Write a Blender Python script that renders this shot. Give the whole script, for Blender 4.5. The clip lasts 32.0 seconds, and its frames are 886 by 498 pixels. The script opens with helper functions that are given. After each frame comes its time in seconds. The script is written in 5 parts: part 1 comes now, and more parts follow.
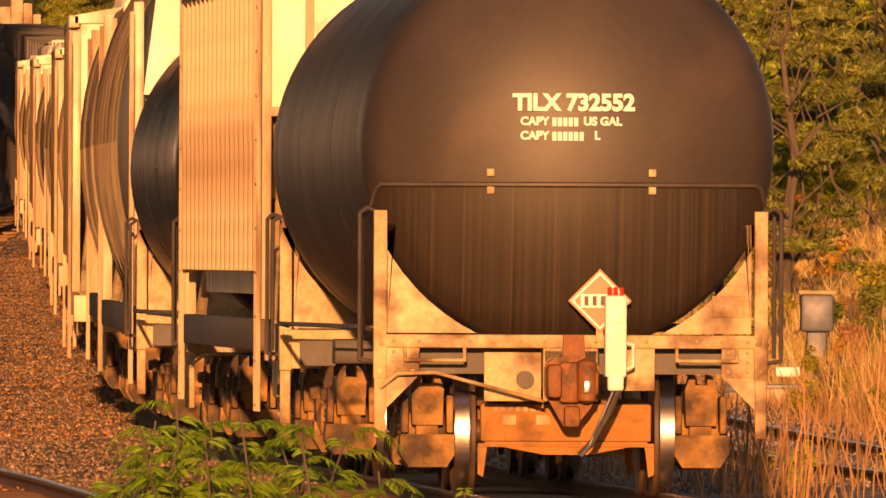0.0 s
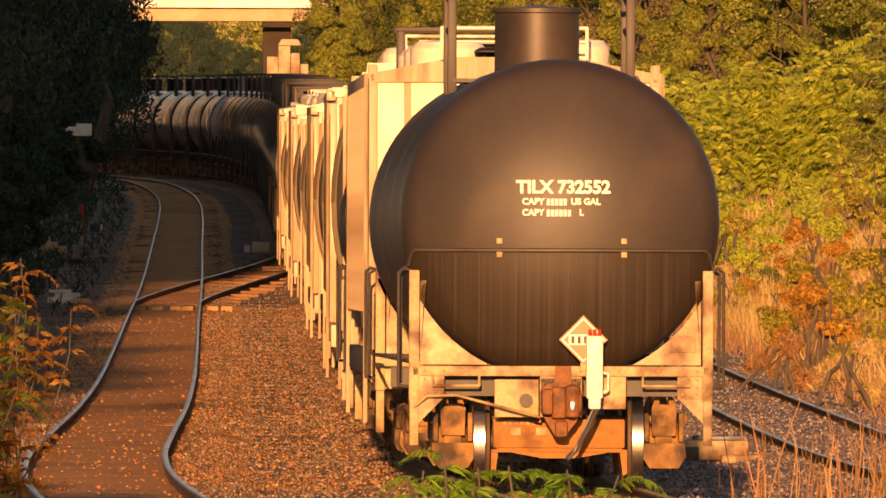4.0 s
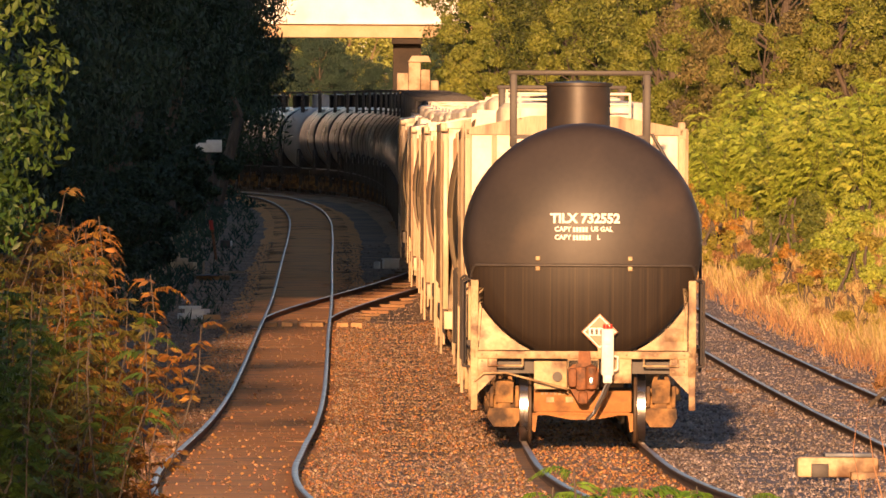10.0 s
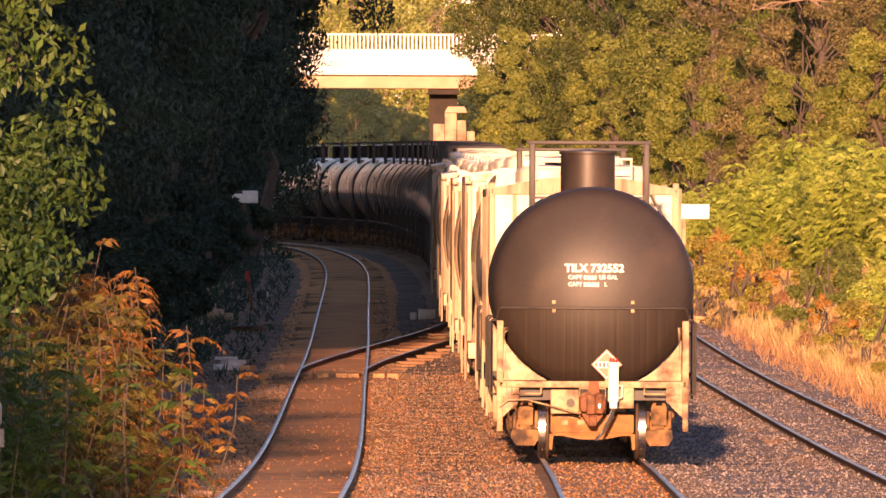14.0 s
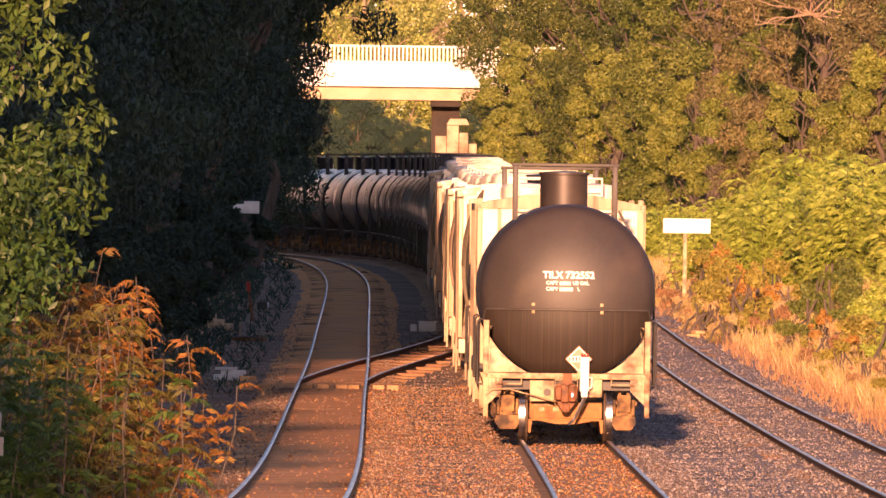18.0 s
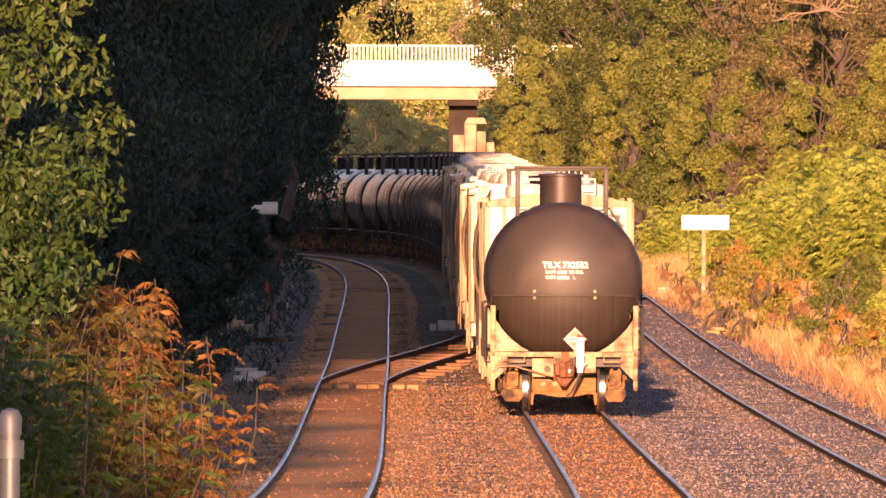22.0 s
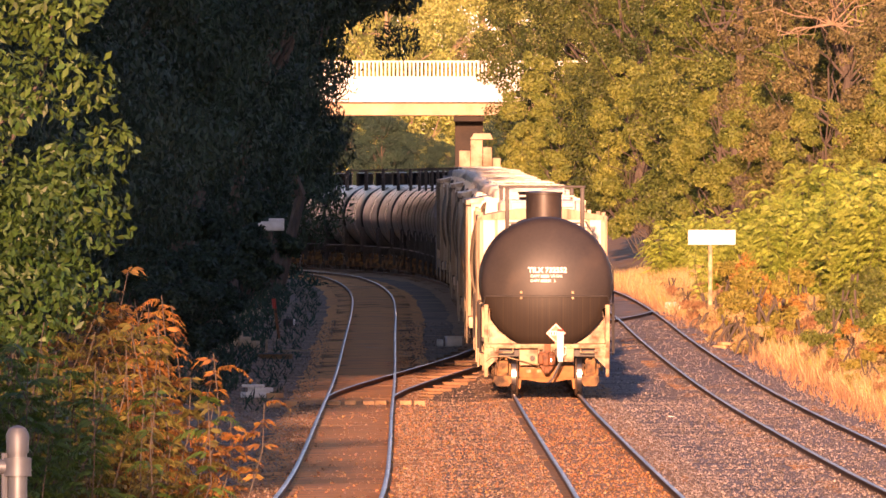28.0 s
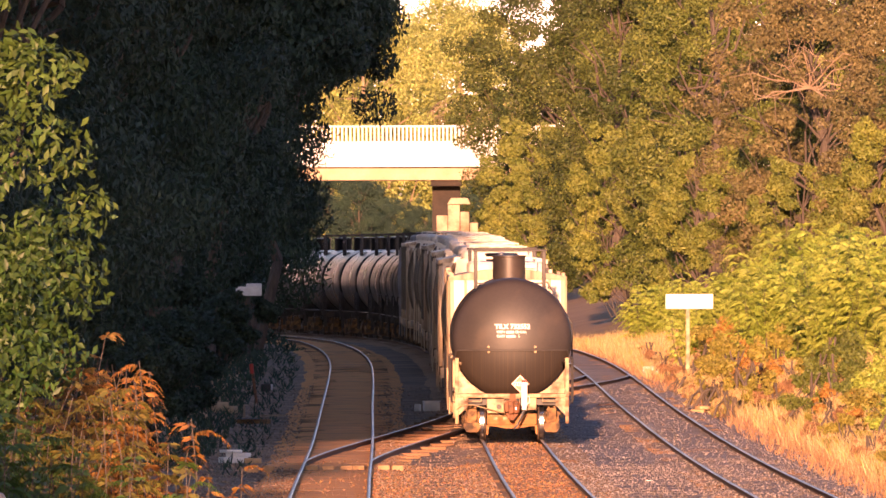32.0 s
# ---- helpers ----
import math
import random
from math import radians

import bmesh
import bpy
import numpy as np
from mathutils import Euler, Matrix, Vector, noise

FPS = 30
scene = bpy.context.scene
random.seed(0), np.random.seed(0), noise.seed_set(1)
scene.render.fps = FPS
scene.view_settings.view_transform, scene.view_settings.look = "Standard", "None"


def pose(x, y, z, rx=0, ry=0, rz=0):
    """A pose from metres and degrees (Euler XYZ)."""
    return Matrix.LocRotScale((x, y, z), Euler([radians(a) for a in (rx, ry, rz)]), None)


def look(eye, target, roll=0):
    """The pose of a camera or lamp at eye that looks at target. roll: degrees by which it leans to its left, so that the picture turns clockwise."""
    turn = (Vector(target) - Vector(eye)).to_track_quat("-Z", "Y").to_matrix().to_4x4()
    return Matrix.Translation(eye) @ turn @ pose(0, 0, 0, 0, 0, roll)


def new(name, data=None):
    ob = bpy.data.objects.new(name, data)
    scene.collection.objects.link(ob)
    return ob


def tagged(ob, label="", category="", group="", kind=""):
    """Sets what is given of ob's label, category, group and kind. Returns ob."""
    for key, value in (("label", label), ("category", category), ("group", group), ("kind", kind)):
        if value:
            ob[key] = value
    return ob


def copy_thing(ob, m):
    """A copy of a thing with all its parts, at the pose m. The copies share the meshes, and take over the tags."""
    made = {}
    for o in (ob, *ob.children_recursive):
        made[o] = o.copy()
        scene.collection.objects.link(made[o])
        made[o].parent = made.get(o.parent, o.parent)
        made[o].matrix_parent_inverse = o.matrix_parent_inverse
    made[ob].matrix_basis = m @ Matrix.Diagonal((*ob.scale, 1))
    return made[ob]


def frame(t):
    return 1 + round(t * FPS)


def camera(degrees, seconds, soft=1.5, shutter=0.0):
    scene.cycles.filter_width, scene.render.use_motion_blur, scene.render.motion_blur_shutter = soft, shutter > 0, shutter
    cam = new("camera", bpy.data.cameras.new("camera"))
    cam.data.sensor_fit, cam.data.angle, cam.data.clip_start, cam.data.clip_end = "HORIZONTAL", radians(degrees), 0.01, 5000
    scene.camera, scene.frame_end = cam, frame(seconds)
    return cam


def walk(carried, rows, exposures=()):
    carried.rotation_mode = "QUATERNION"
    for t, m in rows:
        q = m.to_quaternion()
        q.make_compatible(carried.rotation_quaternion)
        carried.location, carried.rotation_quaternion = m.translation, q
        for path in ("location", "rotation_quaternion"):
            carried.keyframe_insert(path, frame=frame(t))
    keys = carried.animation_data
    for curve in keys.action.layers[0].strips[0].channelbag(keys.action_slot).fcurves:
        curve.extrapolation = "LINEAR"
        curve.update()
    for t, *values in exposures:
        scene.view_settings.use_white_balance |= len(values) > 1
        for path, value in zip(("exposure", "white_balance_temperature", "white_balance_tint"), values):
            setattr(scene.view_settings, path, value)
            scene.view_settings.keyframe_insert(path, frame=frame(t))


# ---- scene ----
EYE = 4.66
K = 2.25  # metres of depth for each unit of the plan
cam = camera(2.2175, 32.0, soft=1.6)
# seconds, aim to the side and up at 100 units, roll
WAY = [
    (0.0, 4.530, -1.950, 0.28),
    (0.5, 4.143, -2.497, 0.02),
    (1.0, 3.771, -2.334, 0.22),
    (1.5, 3.420, -2.210, 0.36),
    (2.0, 3.004, -2.044, 0.18),
    (2.5, 2.678, -1.835, 0.01),
    (3.0, 2.379, -1.621, -0.02),
    (3.5, 2.116, -1.512, 0.07),
    (5.5, 1.606, -1.444, 0.66),
    (6.0, 1.575, -1.524, 0.74),
    (6.5, 1.562, -1.588, 0.72),
    (7.0, 1.533, -1.632, 0.61),
    (7.5, 1.488, -1.648, 0.57),
    (8.0, 1.378, -1.612, 0.55),
    (8.5, 1.209, -1.547, 0.47),
    (9.0, 1.011, -1.476, 0.44),
    (9.5, 0.816, -1.403, 0.36),
    (10.0, 0.618, -1.317, 0.27),
    (10.5, 0.493, -1.260, 0.28),
    (11.0, 0.425, -1.218, 0.27),
    (11.5, 0.385, -1.163, 0.33),
    (12.0, 0.364, -1.105, 0.31),
    (12.5, 0.352, -1.043, 0.20),
    (13.0, 0.320, -0.957, 0.25),
    (13.5, 0.295, -0.874, 0.27),
    (14.0, 0.260, -0.820, 0.25),
    (14.5, 0.213, -0.787, 0.34),
    (16.5, 0.216, -0.759, 0.64),
    (17.0, 0.234, -0.739, 0.73),
    (17.5, 0.243, -0.718, 0.80),
    (18.0, 0.249, -0.700, 0.76),
    (18.5, 0.247, -0.705, 0.66),
    (19.0, 0.220, -0.727, 0.57),
    (19.5, 0.181, -0.751, 0.48),
    (20.0, 0.141, -0.779, 0.45),
    (20.5, 0.094, -0.790, 0.34),
    (21.0, 0.062, -0.782, 0.27),
    (21.5, 0.059, -0.760, 0.26),
    (22.0, 0.065, -0.711, 0.21),
    (22.5, 0.080, -0.646, 0.23),
    (23.0, 0.095, -0.559, 0.31),
    (23.5, 0.126, -0.447, 0.33),
    (24.0, 0.136, -0.312, 0.29),
    (24.5, 0.131, -0.185, 0.29),
    (26.5, 0.074, -0.320, 0.18),
    (27.0, 0.052, -0.435, 0.10),
    (27.5, 0.025, -0.540, 0.06),
    (28.0, 0.000, -0.556, -0.00),
    (28.5, -0.026, -0.511, -0.16),
    (29.0, -0.017, -0.427, -0.15),
    (29.5, 0.009, -0.324, -0.14),
    (30.0, 0.056, -0.213, -0.12),
    (30.5, 0.126, -0.107, -0.05),
    (31.0, 0.185, -0.008, -0.08),
    (31.5, 0.209, 0.047, -0.10),
    (32.0, 0.223, 0.080, -0.14),
]
walk(cam, [(t, look((0, 0, EYE), (x, 100 * K, EYE + z), r)) for t, x, z, r in WAY],
     exposures=[(0.0, 0.46, 11500, 47), (3.0, 0.59, 10600, 43), (6.0, 0.68, 7900, 25), (9.0, 0.82, 7350, 25), (11.0, 1.02, 6950, 31), (13.0, 1.15, 6800, 42), (20.0, 1.3, 6850, 49), (32.0, 1.48, 6700, 49)])

# ---- light ----
SUN_UP, SUN_LEFT = radians(6.0), radians(2.0)
world = bpy.data.worlds.new("evening")
scene.world = world
world.use_nodes = True
wn = world.node_tree.nodes
sky = wn.new("ShaderNodeTexSky")
sky.sky_type, sky.sun_disc = "NISHITA", False
sky.sun_elevation, sky.sun_rotation = SUN_UP, radians(180) + SUN_LEFT
sky.ozone_density, sky.dust_density = 2.2, 0.7
wn["Background"].inputs["Strength"].default_value = 0.115
world.node_tree.links.new(sky.outputs[0], wn["Background"].inputs["Color"])
sun = new("sun", bpy.data.lights.new("sun", "SUN"))
sun.data.energy, sun.data.angle, sun.data.color = 5.0, radians(0.5), (1.0, 0.6, 0.28)
sun.matrix_world = look((-math.sin(SUN_LEFT) * math.cos(SUN_UP) * 100, -math.cos(SUN_LEFT) * math.cos(SUN_UP) * 100,
                         math.sin(SUN_UP) * 100), (0, 0, 0))

# ---- materials ----
def mat(name, a, b=None, rough=0.7, metal=0.0, scale=3.0, fine=40.0, bump=0.0, island=0.0, coat=0.0, stretch=None, dirt=None, dirt_scale=1.2, dirt_amount=0.5, leaf=0.0, random_tint=0.0):
    """A surface that varies between the colours a and b at two scales, with dirt patches, relief and tint by piece."""
    m = bpy.data.materials.new(name)
    m.use_nodes = True
    nt = m.node_tree
    n, l = nt.nodes, nt.links
    p = n["Principled BSDF"]
    b = b or tuple(c * 0.7 for c in a)
    geo = n.new("ShaderNodeTexCoord")
    src = geo.outputs["Object"]
    if stretch:
        mp = n.new("ShaderNodeMapping")
        mp.inputs["Scale"].default_value = stretch
        l.new(src, mp.inputs[0])
        src = mp.outputs[0]
    big, small = n.new("ShaderNodeTexNoise"), n.new("ShaderNodeTexNoise")
    for t, s, d in ((big, scale, 4.0), (small, fine, 3.0)):
        t.inputs["Scale"].default_value, t.inputs["Detail"].default_value = s, d
        l.new(src, t.inputs["Vector"])
    add = n.new("ShaderNodeMath")
    add.operation = "MULTIPLY_ADD"
    add.inputs[1].default_value = 0.45
    l.new(small.outputs["Fac"], add.inputs[0])
    l.new(big.outputs["Fac"], add.inputs[2])
    ramp = n.new("ShaderNodeValToRGB")
    ramp.color_ramp.elements[0].position, ramp.color_ramp.elements[1].position = 0.52, 0.92
    ramp.color_ramp.elements[0].color, ramp.color_ramp.elements[1].color = (*a, 1), (*b, 1)
    l.new(add.outputs[0], ramp.inputs[0])
    col = ramp.outputs[0]
    if dirt:
        dn = n.new("ShaderNodeTexNoise")
        dn.inputs["Scale"].default_value, dn.inputs["Detail"].default_value = dirt_scale, 6.0
        l.new(src, dn.inputs["Vector"])
        dr = n.new("ShaderNodeValToRGB")
        dr.color_ramp.elements[0].position, dr.color_ramp.elements[1].position = 0.62 - 0.25 * dirt_amount, 0.78 - 0.2 * dirt_amount
        l.new(dn.outputs["Fac"], dr.inputs[0])
        mx = n.new("ShaderNodeMixRGB")
        l.new(dr.outputs[0], mx.inputs[0])
        l.new(col, mx.inputs[1])
        mx.inputs[2].default_value = (*dirt, 1)
        col = mx.outputs[0]
    if island or random_tint:
        hsv = n.new("ShaderNodeHueSaturation")
        rnd = n.new("ShaderNodeNewGeometry").outputs["Random Per Island"] if island else n.new("ShaderNodeObjectInfo").outputs["Random"]
        amount = island or random_tint
        mr = n.new("ShaderNodeMapRange")
        mr.inputs[3].default_value, mr.inputs[4].default_value = 1 - amount, 1 + amount
        l.new(rnd, mr.inputs[0])
        l.new(mr.outputs[0], hsv.inputs["Value"])
        mh = n.new("ShaderNodeMapRange")
        mh.inputs[3].default_value, mh.inputs[4].default_value = 0.5 - 0.035 * amount, 0.5 + 0.035 * amount
        wv = n.new("ShaderNodeMath")
        wv.operation = "FRACT"
        ml = n.new("ShaderNodeMath")
        ml.operation = "MULTIPLY"
        ml.inputs[1].default_value = 17.3
        l.new(rnd, ml.inputs[0])
        l.new(ml.outputs[0], wv.inputs[0])
        l.new(wv.outputs[0], mh.inputs[0])
        l.new(mh.outputs[0], hsv.inputs["Hue"])
        l.new(col, hsv.inputs["Color"])
        col = hsv.outputs[0]
    l.new(col, p.inputs["Base Color"])
    rr = n.new("ShaderNodeMapRange")
    rr.inputs[3].default_value, rr.inputs[4].default_value = max(0.05, rough - 0.12), min(1, rough + 0.12)
    l.new(big.outputs["Fac"], rr.inputs[0])
    l.new(rr.outputs[0], p.inputs["Roughness"])
    p.inputs["Metallic"].default_value = metal
    p.inputs["Coat Weight"].default_value = coat
    if bump:
        bp = n.new("ShaderNodeBump")
        bp.inputs["Strength"].default_value, bp.inputs["Distance"].default_value = 0.6, bump
        l.new(add.outputs[0], bp.inputs["Height"])
        l.new(bp.outputs[0], p.inputs["Normal"])
    if leaf:
        tr = n.new("ShaderNodeBsdfTranslucent")
        l.new(col, tr.inputs[0])
        ms = n.new("ShaderNodeMixShader")
        ms.inputs[0].default_value = leaf
        l.new(p.outputs[0], ms.inputs[1])
        l.new(tr.outputs[0], ms.inputs[2])
        l.new(ms.outputs[0], n["Material Output"].inputs[0])
    return m


BALLAST = mat("ballast", (0.13, 0.085, 0.055), (0.3, 0.195, 0.125), rough=0.95, scale=0.35, fine=26, bump=0.03, dirt=(0.075, 0.055, 0.045), dirt_scale=0.22, dirt_amount=0.6)
GREY_BALLAST = mat("grey_ballast", (0.14, 0.12, 0.122), (0.28, 0.235, 0.225), rough=0.95, scale=0.5, fine=26, bump=0.03, dirt=(0.08, 0.068, 0.068), dirt_scale=0.3, dirt_amount=0.5)
STONE = mat("ballast_stone", (0.15, 0.1, 0.068), (0.34, 0.235, 0.165), rough=0.9, scale=2, fine=20, island=0.65)
GREY_STONE = mat("grey_ballast_stone", (0.13, 0.108, 0.1), (0.33, 0.275, 0.255), rough=0.9, scale=2, fine=20, island=0.65)
RUST_STONE = mat("rust_stained_stone", (0.27, 0.125, 0.05), (0.42, 0.21, 0.085), rough=0.95, scale=2, fine=20, island=0.5)
BANK = mat("dry_soil", (0.24, 0.13, 0.065), (0.38, 0.23, 0.11), rough=1, scale=0.5, fine=9, bump=0.06)
RUSTBED = mat("rusty_trackbed", (0.58, 0.215, 0.05), (0.74, 0.32, 0.085), rough=0.95, scale=0.7, fine=20, bump=0.012, dirt=(0.32, 0.15, 0.06), dirt_scale=0.6, dirt_amount=0.35)
BROWNBED = mat("brown_trackbed", (0.3, 0.165, 0.085), (0.46, 0.26, 0.13), rough=0.95, scale=0.7, fine=20, bump=0.015, dirt=(0.2, 0.11, 0.06), dirt_scale=0.6, dirt_amount=0.45)
GREYBED = mat("grey_brown_trackbed", (0.2, 0.155, 0.135), (0.34, 0.26, 0.215), rough=0.95, scale=0.7, fine=22, bump=0.02, dirt=(0.12, 0.09, 0.078), dirt_scale=0.6, dirt_amount=0.45)
TIE = mat("weathered_tie_wood", (0.17, 0.09, 0.048), (0.3, 0.17, 0.085), rough=0.95, scale=3, fine=30, stretch=(1, 6, 6), bump=0.01, random_tint=0.3)
TIE_FAR = mat("weathered_tie_wood_joined", (0.17, 0.09, 0.048), (0.3, 0.17, 0.085), rough=0.95, scale=3, fine=30, bump=0.01, island=0.3)
NEWWOOD = mat("pale_timber", (0.42, 0.24, 0.11), (0.55, 0.34, 0.17), rough=0.9, scale=3, fine=25, random_tint=0.2)
RAIL_RUST = mat("rail_rust", (0.1, 0.045, 0.022), (0.18, 0.085, 0.04), rough=0.85, scale=4, fine=30)
RAIL_TOP = mat("polished_rail_head", (0.42, 0.41, 0.41), (0.2, 0.16, 0.14), rough=0.36, metal=1.0, scale=1.2, fine=14)
TANK_BLACK = mat("dusty_black_tank_paint", (0.025, 0.02, 0.019), (0.04, 0.031, 0.028), rough=0.5, scale=0.9, fine=14, dirt=(0.066, 0.047, 0.036), dirt_scale=0.8, dirt_amount=0.25)
SHIELD_BLACK = mat("streaked_black_shield_paint", (0.015, 0.012, 0.011), (0.036, 0.024, 0.016), rough=0.5, scale=2.2, fine=6, stretch=(14, 0.0, 0.02), dirt=(0.06, 0.04, 0.022), dirt_scale=1.6, dirt_amount=0.25)
# black deepened towards blue: tree shade on the far tanks put into the paint
TANK_FAR = mat("shade_deepened_black_paint", (0.006, 0.007, 0.011), (0.013, 0.013, 0.017), rough=0.3, scale=0.7, fine=10, stretch=(1, 1, 0.3), random_tint=0.3)
# weak reflection keeps the glow round the sun off the tanks
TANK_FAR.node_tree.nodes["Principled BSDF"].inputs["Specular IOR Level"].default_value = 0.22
TANK_GREY = mat("pale_grey_tank_paint", (0.3, 0.3, 0.31), (0.42, 0.41, 0.4), rough=0.5, scale=0.8, fine=10)
CREAM = mat("grimy_cream_paint", (0.56, 0.43, 0.25), (0.33, 0.22, 0.11), rough=0.55, scale=2, fine=25, dirt=(0.13, 0.065, 0.03), dirt_scale=3.2, dirt_amount=0.65)
HOPPER_BEIGE = mat("weathered_beige_paint", (0.56, 0.45, 0.3), (0.38, 0.28, 0.18), rough=0.6, scale=1.5, fine=18, stretch=(3, 3, 0.4), dirt=(0.18, 0.11, 0.065), dirt_scale=1.8, dirt_amount=0.45)
# ends and roofs of the pale hoppers: full sun painted in as near-white
HOPPER_SUNLIT = mat("sunlit_white_hopper_paint", (0.86, 0.8, 0.69), (0.74, 0.65, 0.51), rough=0.5, scale=1.5, fine=18, dirt=(0.4, 0.28, 0.17), dirt_scale=2.4, dirt_amount=0.25)
OLD_CONCRETE = mat("stained_tan_concrete", (0.52, 0.4, 0.27), (0.36, 0.26, 0.16), rough=0.9, scale=1.0, fine=9, bump=0.01, dirt=(0.22, 0.14, 0.08), dirt_scale=1.0)
HOPPER_CREAM = mat("faded_cream_paint", (0.66, 0.54, 0.38), (0.44, 0.33, 0.21), rough=0.42, scale=1.6, fine=16, stretch=(2, 2, 0.35), dirt=(0.26, 0.15, 0.08), dirt_scale=2.2, dirt_amount=0.5, random_tint=0.2)
# sides of the pale hoppers: dim grazing light painted in, with grime streaks
HOPPER_SHADED = mat("grimy_shaded_side_paint", (0.1, 0.08, 0.06), (0.2, 0.145, 0.09), rough=0.45, scale=1.2, fine=10, stretch=(3, 3, 0.25), dirt=(0.05, 0.034, 0.024), dirt_scale=1.4, dirt_amount=0.5, random_tint=0.5)
HOPPER_GREY = mat("dull_grey_paint", (0.2, 0.2, 0.22), (0.28, 0.27, 0.27), rough=0.6, scale=1.0, fine=16, dirt=(0.12, 0.08, 0.06))
RUST = mat("truck_rust", (0.2, 0.1, 0.035), (0.36, 0.2, 0.08), rough=0.8, scale=4, fine=30, bump=0.006, dirt=(0.05, 0.03, 0.02), dirt_scale=3.5, dirt_amount=0.75)
RUST_DARK = mat("greasy_dark_steel", (0.045, 0.03, 0.022), (0.1, 0.06, 0.035), rough=0.6, scale=5, fine=30, bump=0.004)
TREAD = mat("polished_wheel_tread", (0.62, 0.6, 0.58), (0.45, 0.42, 0.4), rough=0.28, metal=1.0, scale=3, fine=20)
RUST_RED = mat("coupler_rust", (0.14, 0.05, 0.02), (0.26, 0.1, 0.038), rough=0.7, scale=6, fine=40, bump=0.004, dirt=(0.04, 0.022, 0.015), dirt_scale=7)
ORANGE_RUST = mat("bright_orange_rust", (0.33, 0.135, 0.04), (0.42, 0.2, 0.07), rough=0.8, scale=3, fine=25, bump=0.004, dirt=(0.15, 0.07, 0.03), dirt_scale=3)
LEAF_RUST = mat("rusty_brown_leaves", (0.22, 0.1, 0.022), (0.36, 0.18, 0.04), rough=0.6, scale=0.8, fine=4, island=0.5, leaf=0.3)
LEAF_MIXED = mat("olive_turning_leaves", (0.085, 0.085, 0.017), (0.18, 0.145, 0.03), rough=0.6, scale=0.8, fine=4, island=0.5, leaf=0.3)
STEEL_DARK = mat("dark_steel", (0.03, 0.027, 0.026), (0.06, 0.05, 0.045), rough=0.55, scale=4, fine=30)
WHITE = mat("white_enamel", (0.8, 0.79, 0.75), (0.68, 0.65, 0.6), rough=0.45, scale=4, fine=30)
LETTER = mat("white_lettering", (0.82, 0.81, 0.78), (0.7, 0.68, 0.64), rough=0.5, scale=8, fine=60)
PLACARD_RED = mat("faded_red_placard", (0.5, 0.17, 0.09), (0.42, 0.2, 0.13), rough=0.5, scale=6, fine=30)
RED = mat("red_plastic", (0.5, 0.03, 0.02), (0.4, 0.03, 0.02), rough=0.4)
# zinc grey darkened and blued: the fence post's shade is in the colour
GALV = mat("shaded_galvanised_steel", (0.12, 0.14, 0.17), (0.08, 0.09, 0.11), rough=0.5, metal=0.4, scale=6, fine=40)
CONCRETE = mat("sunlit_concrete", (0.84, 0.82, 0.79), (0.74, 0.72, 0.69), rough=0.85, scale=0.8, fine=8, bump=0.01, dirt=(0.66, 0.62, 0.58), dirt_scale=0.5)
GIRDER = mat("tan_girder_paint", (0.5, 0.38, 0.26), (0.42, 0.3, 0.19), rough=0.7, scale=0.8, fine=8)
# near-black brown puts the shade under the deck into the pier colour
PIER = mat("pier_in_painted_shade", (0.025, 0.019, 0.016), (0.05, 0.036, 0.028), rough=0.9, scale=0.8, fine=8)
BARK = mat("bark", (0.06, 0.048, 0.04), (0.12, 0.095, 0.075), rough=0.95, scale=3, fine=18, stretch=(3, 3, 0.6), bump=0.02)
PALE_BARK = mat("bare_pale_branch", (0.27, 0.19, 0.125), (0.38, 0.28, 0.19), rough=0.9, scale=3, fine=18)
# green darkened and cooled: the left bank's shade is put into the leaf colour
LEAF_SHADED = mat("shaded_green_leaves", (0.014, 0.038, 0.027), (0.036, 0.074, 0.042), rough=0.65, scale=0.25, fine=2, island=0.35, leaf=0.2)
LEAF_MID = mat("olive_green_leaves", (0.09, 0.13, 0.024), (0.22, 0.245, 0.05), rough=0.55, scale=0.25, fine=2, island=0.35, leaf=0.3)
LEAF_NEARTREE = mat("young_tree_leaves", (0.024, 0.072, 0.015), (0.09, 0.15, 0.026), rough=0.5, scale=0.6, fine=4, island=0.4, leaf=0.35)
LEAF_LIGHT = mat("light_green_leaves", (0.27, 0.36, 0.05), (0.48, 0.53, 0.1), rough=0.55, scale=0.4, fine=3, island=0.35, leaf=0.35)
# far yellow-green with the haze of distance mixed into the colour
LEAF_FAR = mat("haze_paled_leaves", (0.32, 0.36, 0.085), (0.48, 0.5, 0.16), rough=0.6, scale=0.2, fine=2, island=0.35, leaf=0.35)
LEAF_OLIVE = mat("yellow_olive_leaves", (0.12, 0.165, 0.03), (0.29, 0.31, 0.06), rough=0.55, scale=0.4, fine=3, island=0.35, leaf=0.3)
LEAF_YELLOW = mat("yellowing_leaves", (0.25, 0.23, 0.04), (0.46, 0.39, 0.08), rough=0.6, scale=0.4, fine=3, island=0.4, leaf=0.35)
LEAF_DEEP = mat("summer_green_leaves", (0.045, 0.07, 0.016), (0.12, 0.14, 0.03), rough=0.55, scale=0.25, fine=2, island=0.5, leaf=0.3)
LEAF_PINE = mat("pine_needles", (0.09, 0.12, 0.025), (0.2, 0.22, 0.05), rough=0.55, scale=0.5, fine=4, island=0.45, leaf=0.2)
LEAF_ORANGE = mat("orange_autumn_leaves", (0.42, 0.21, 0.045), (0.54, 0.32, 0.07), rough=0.6, scale=0.5, fine=3, island=0.4, leaf=0.35)
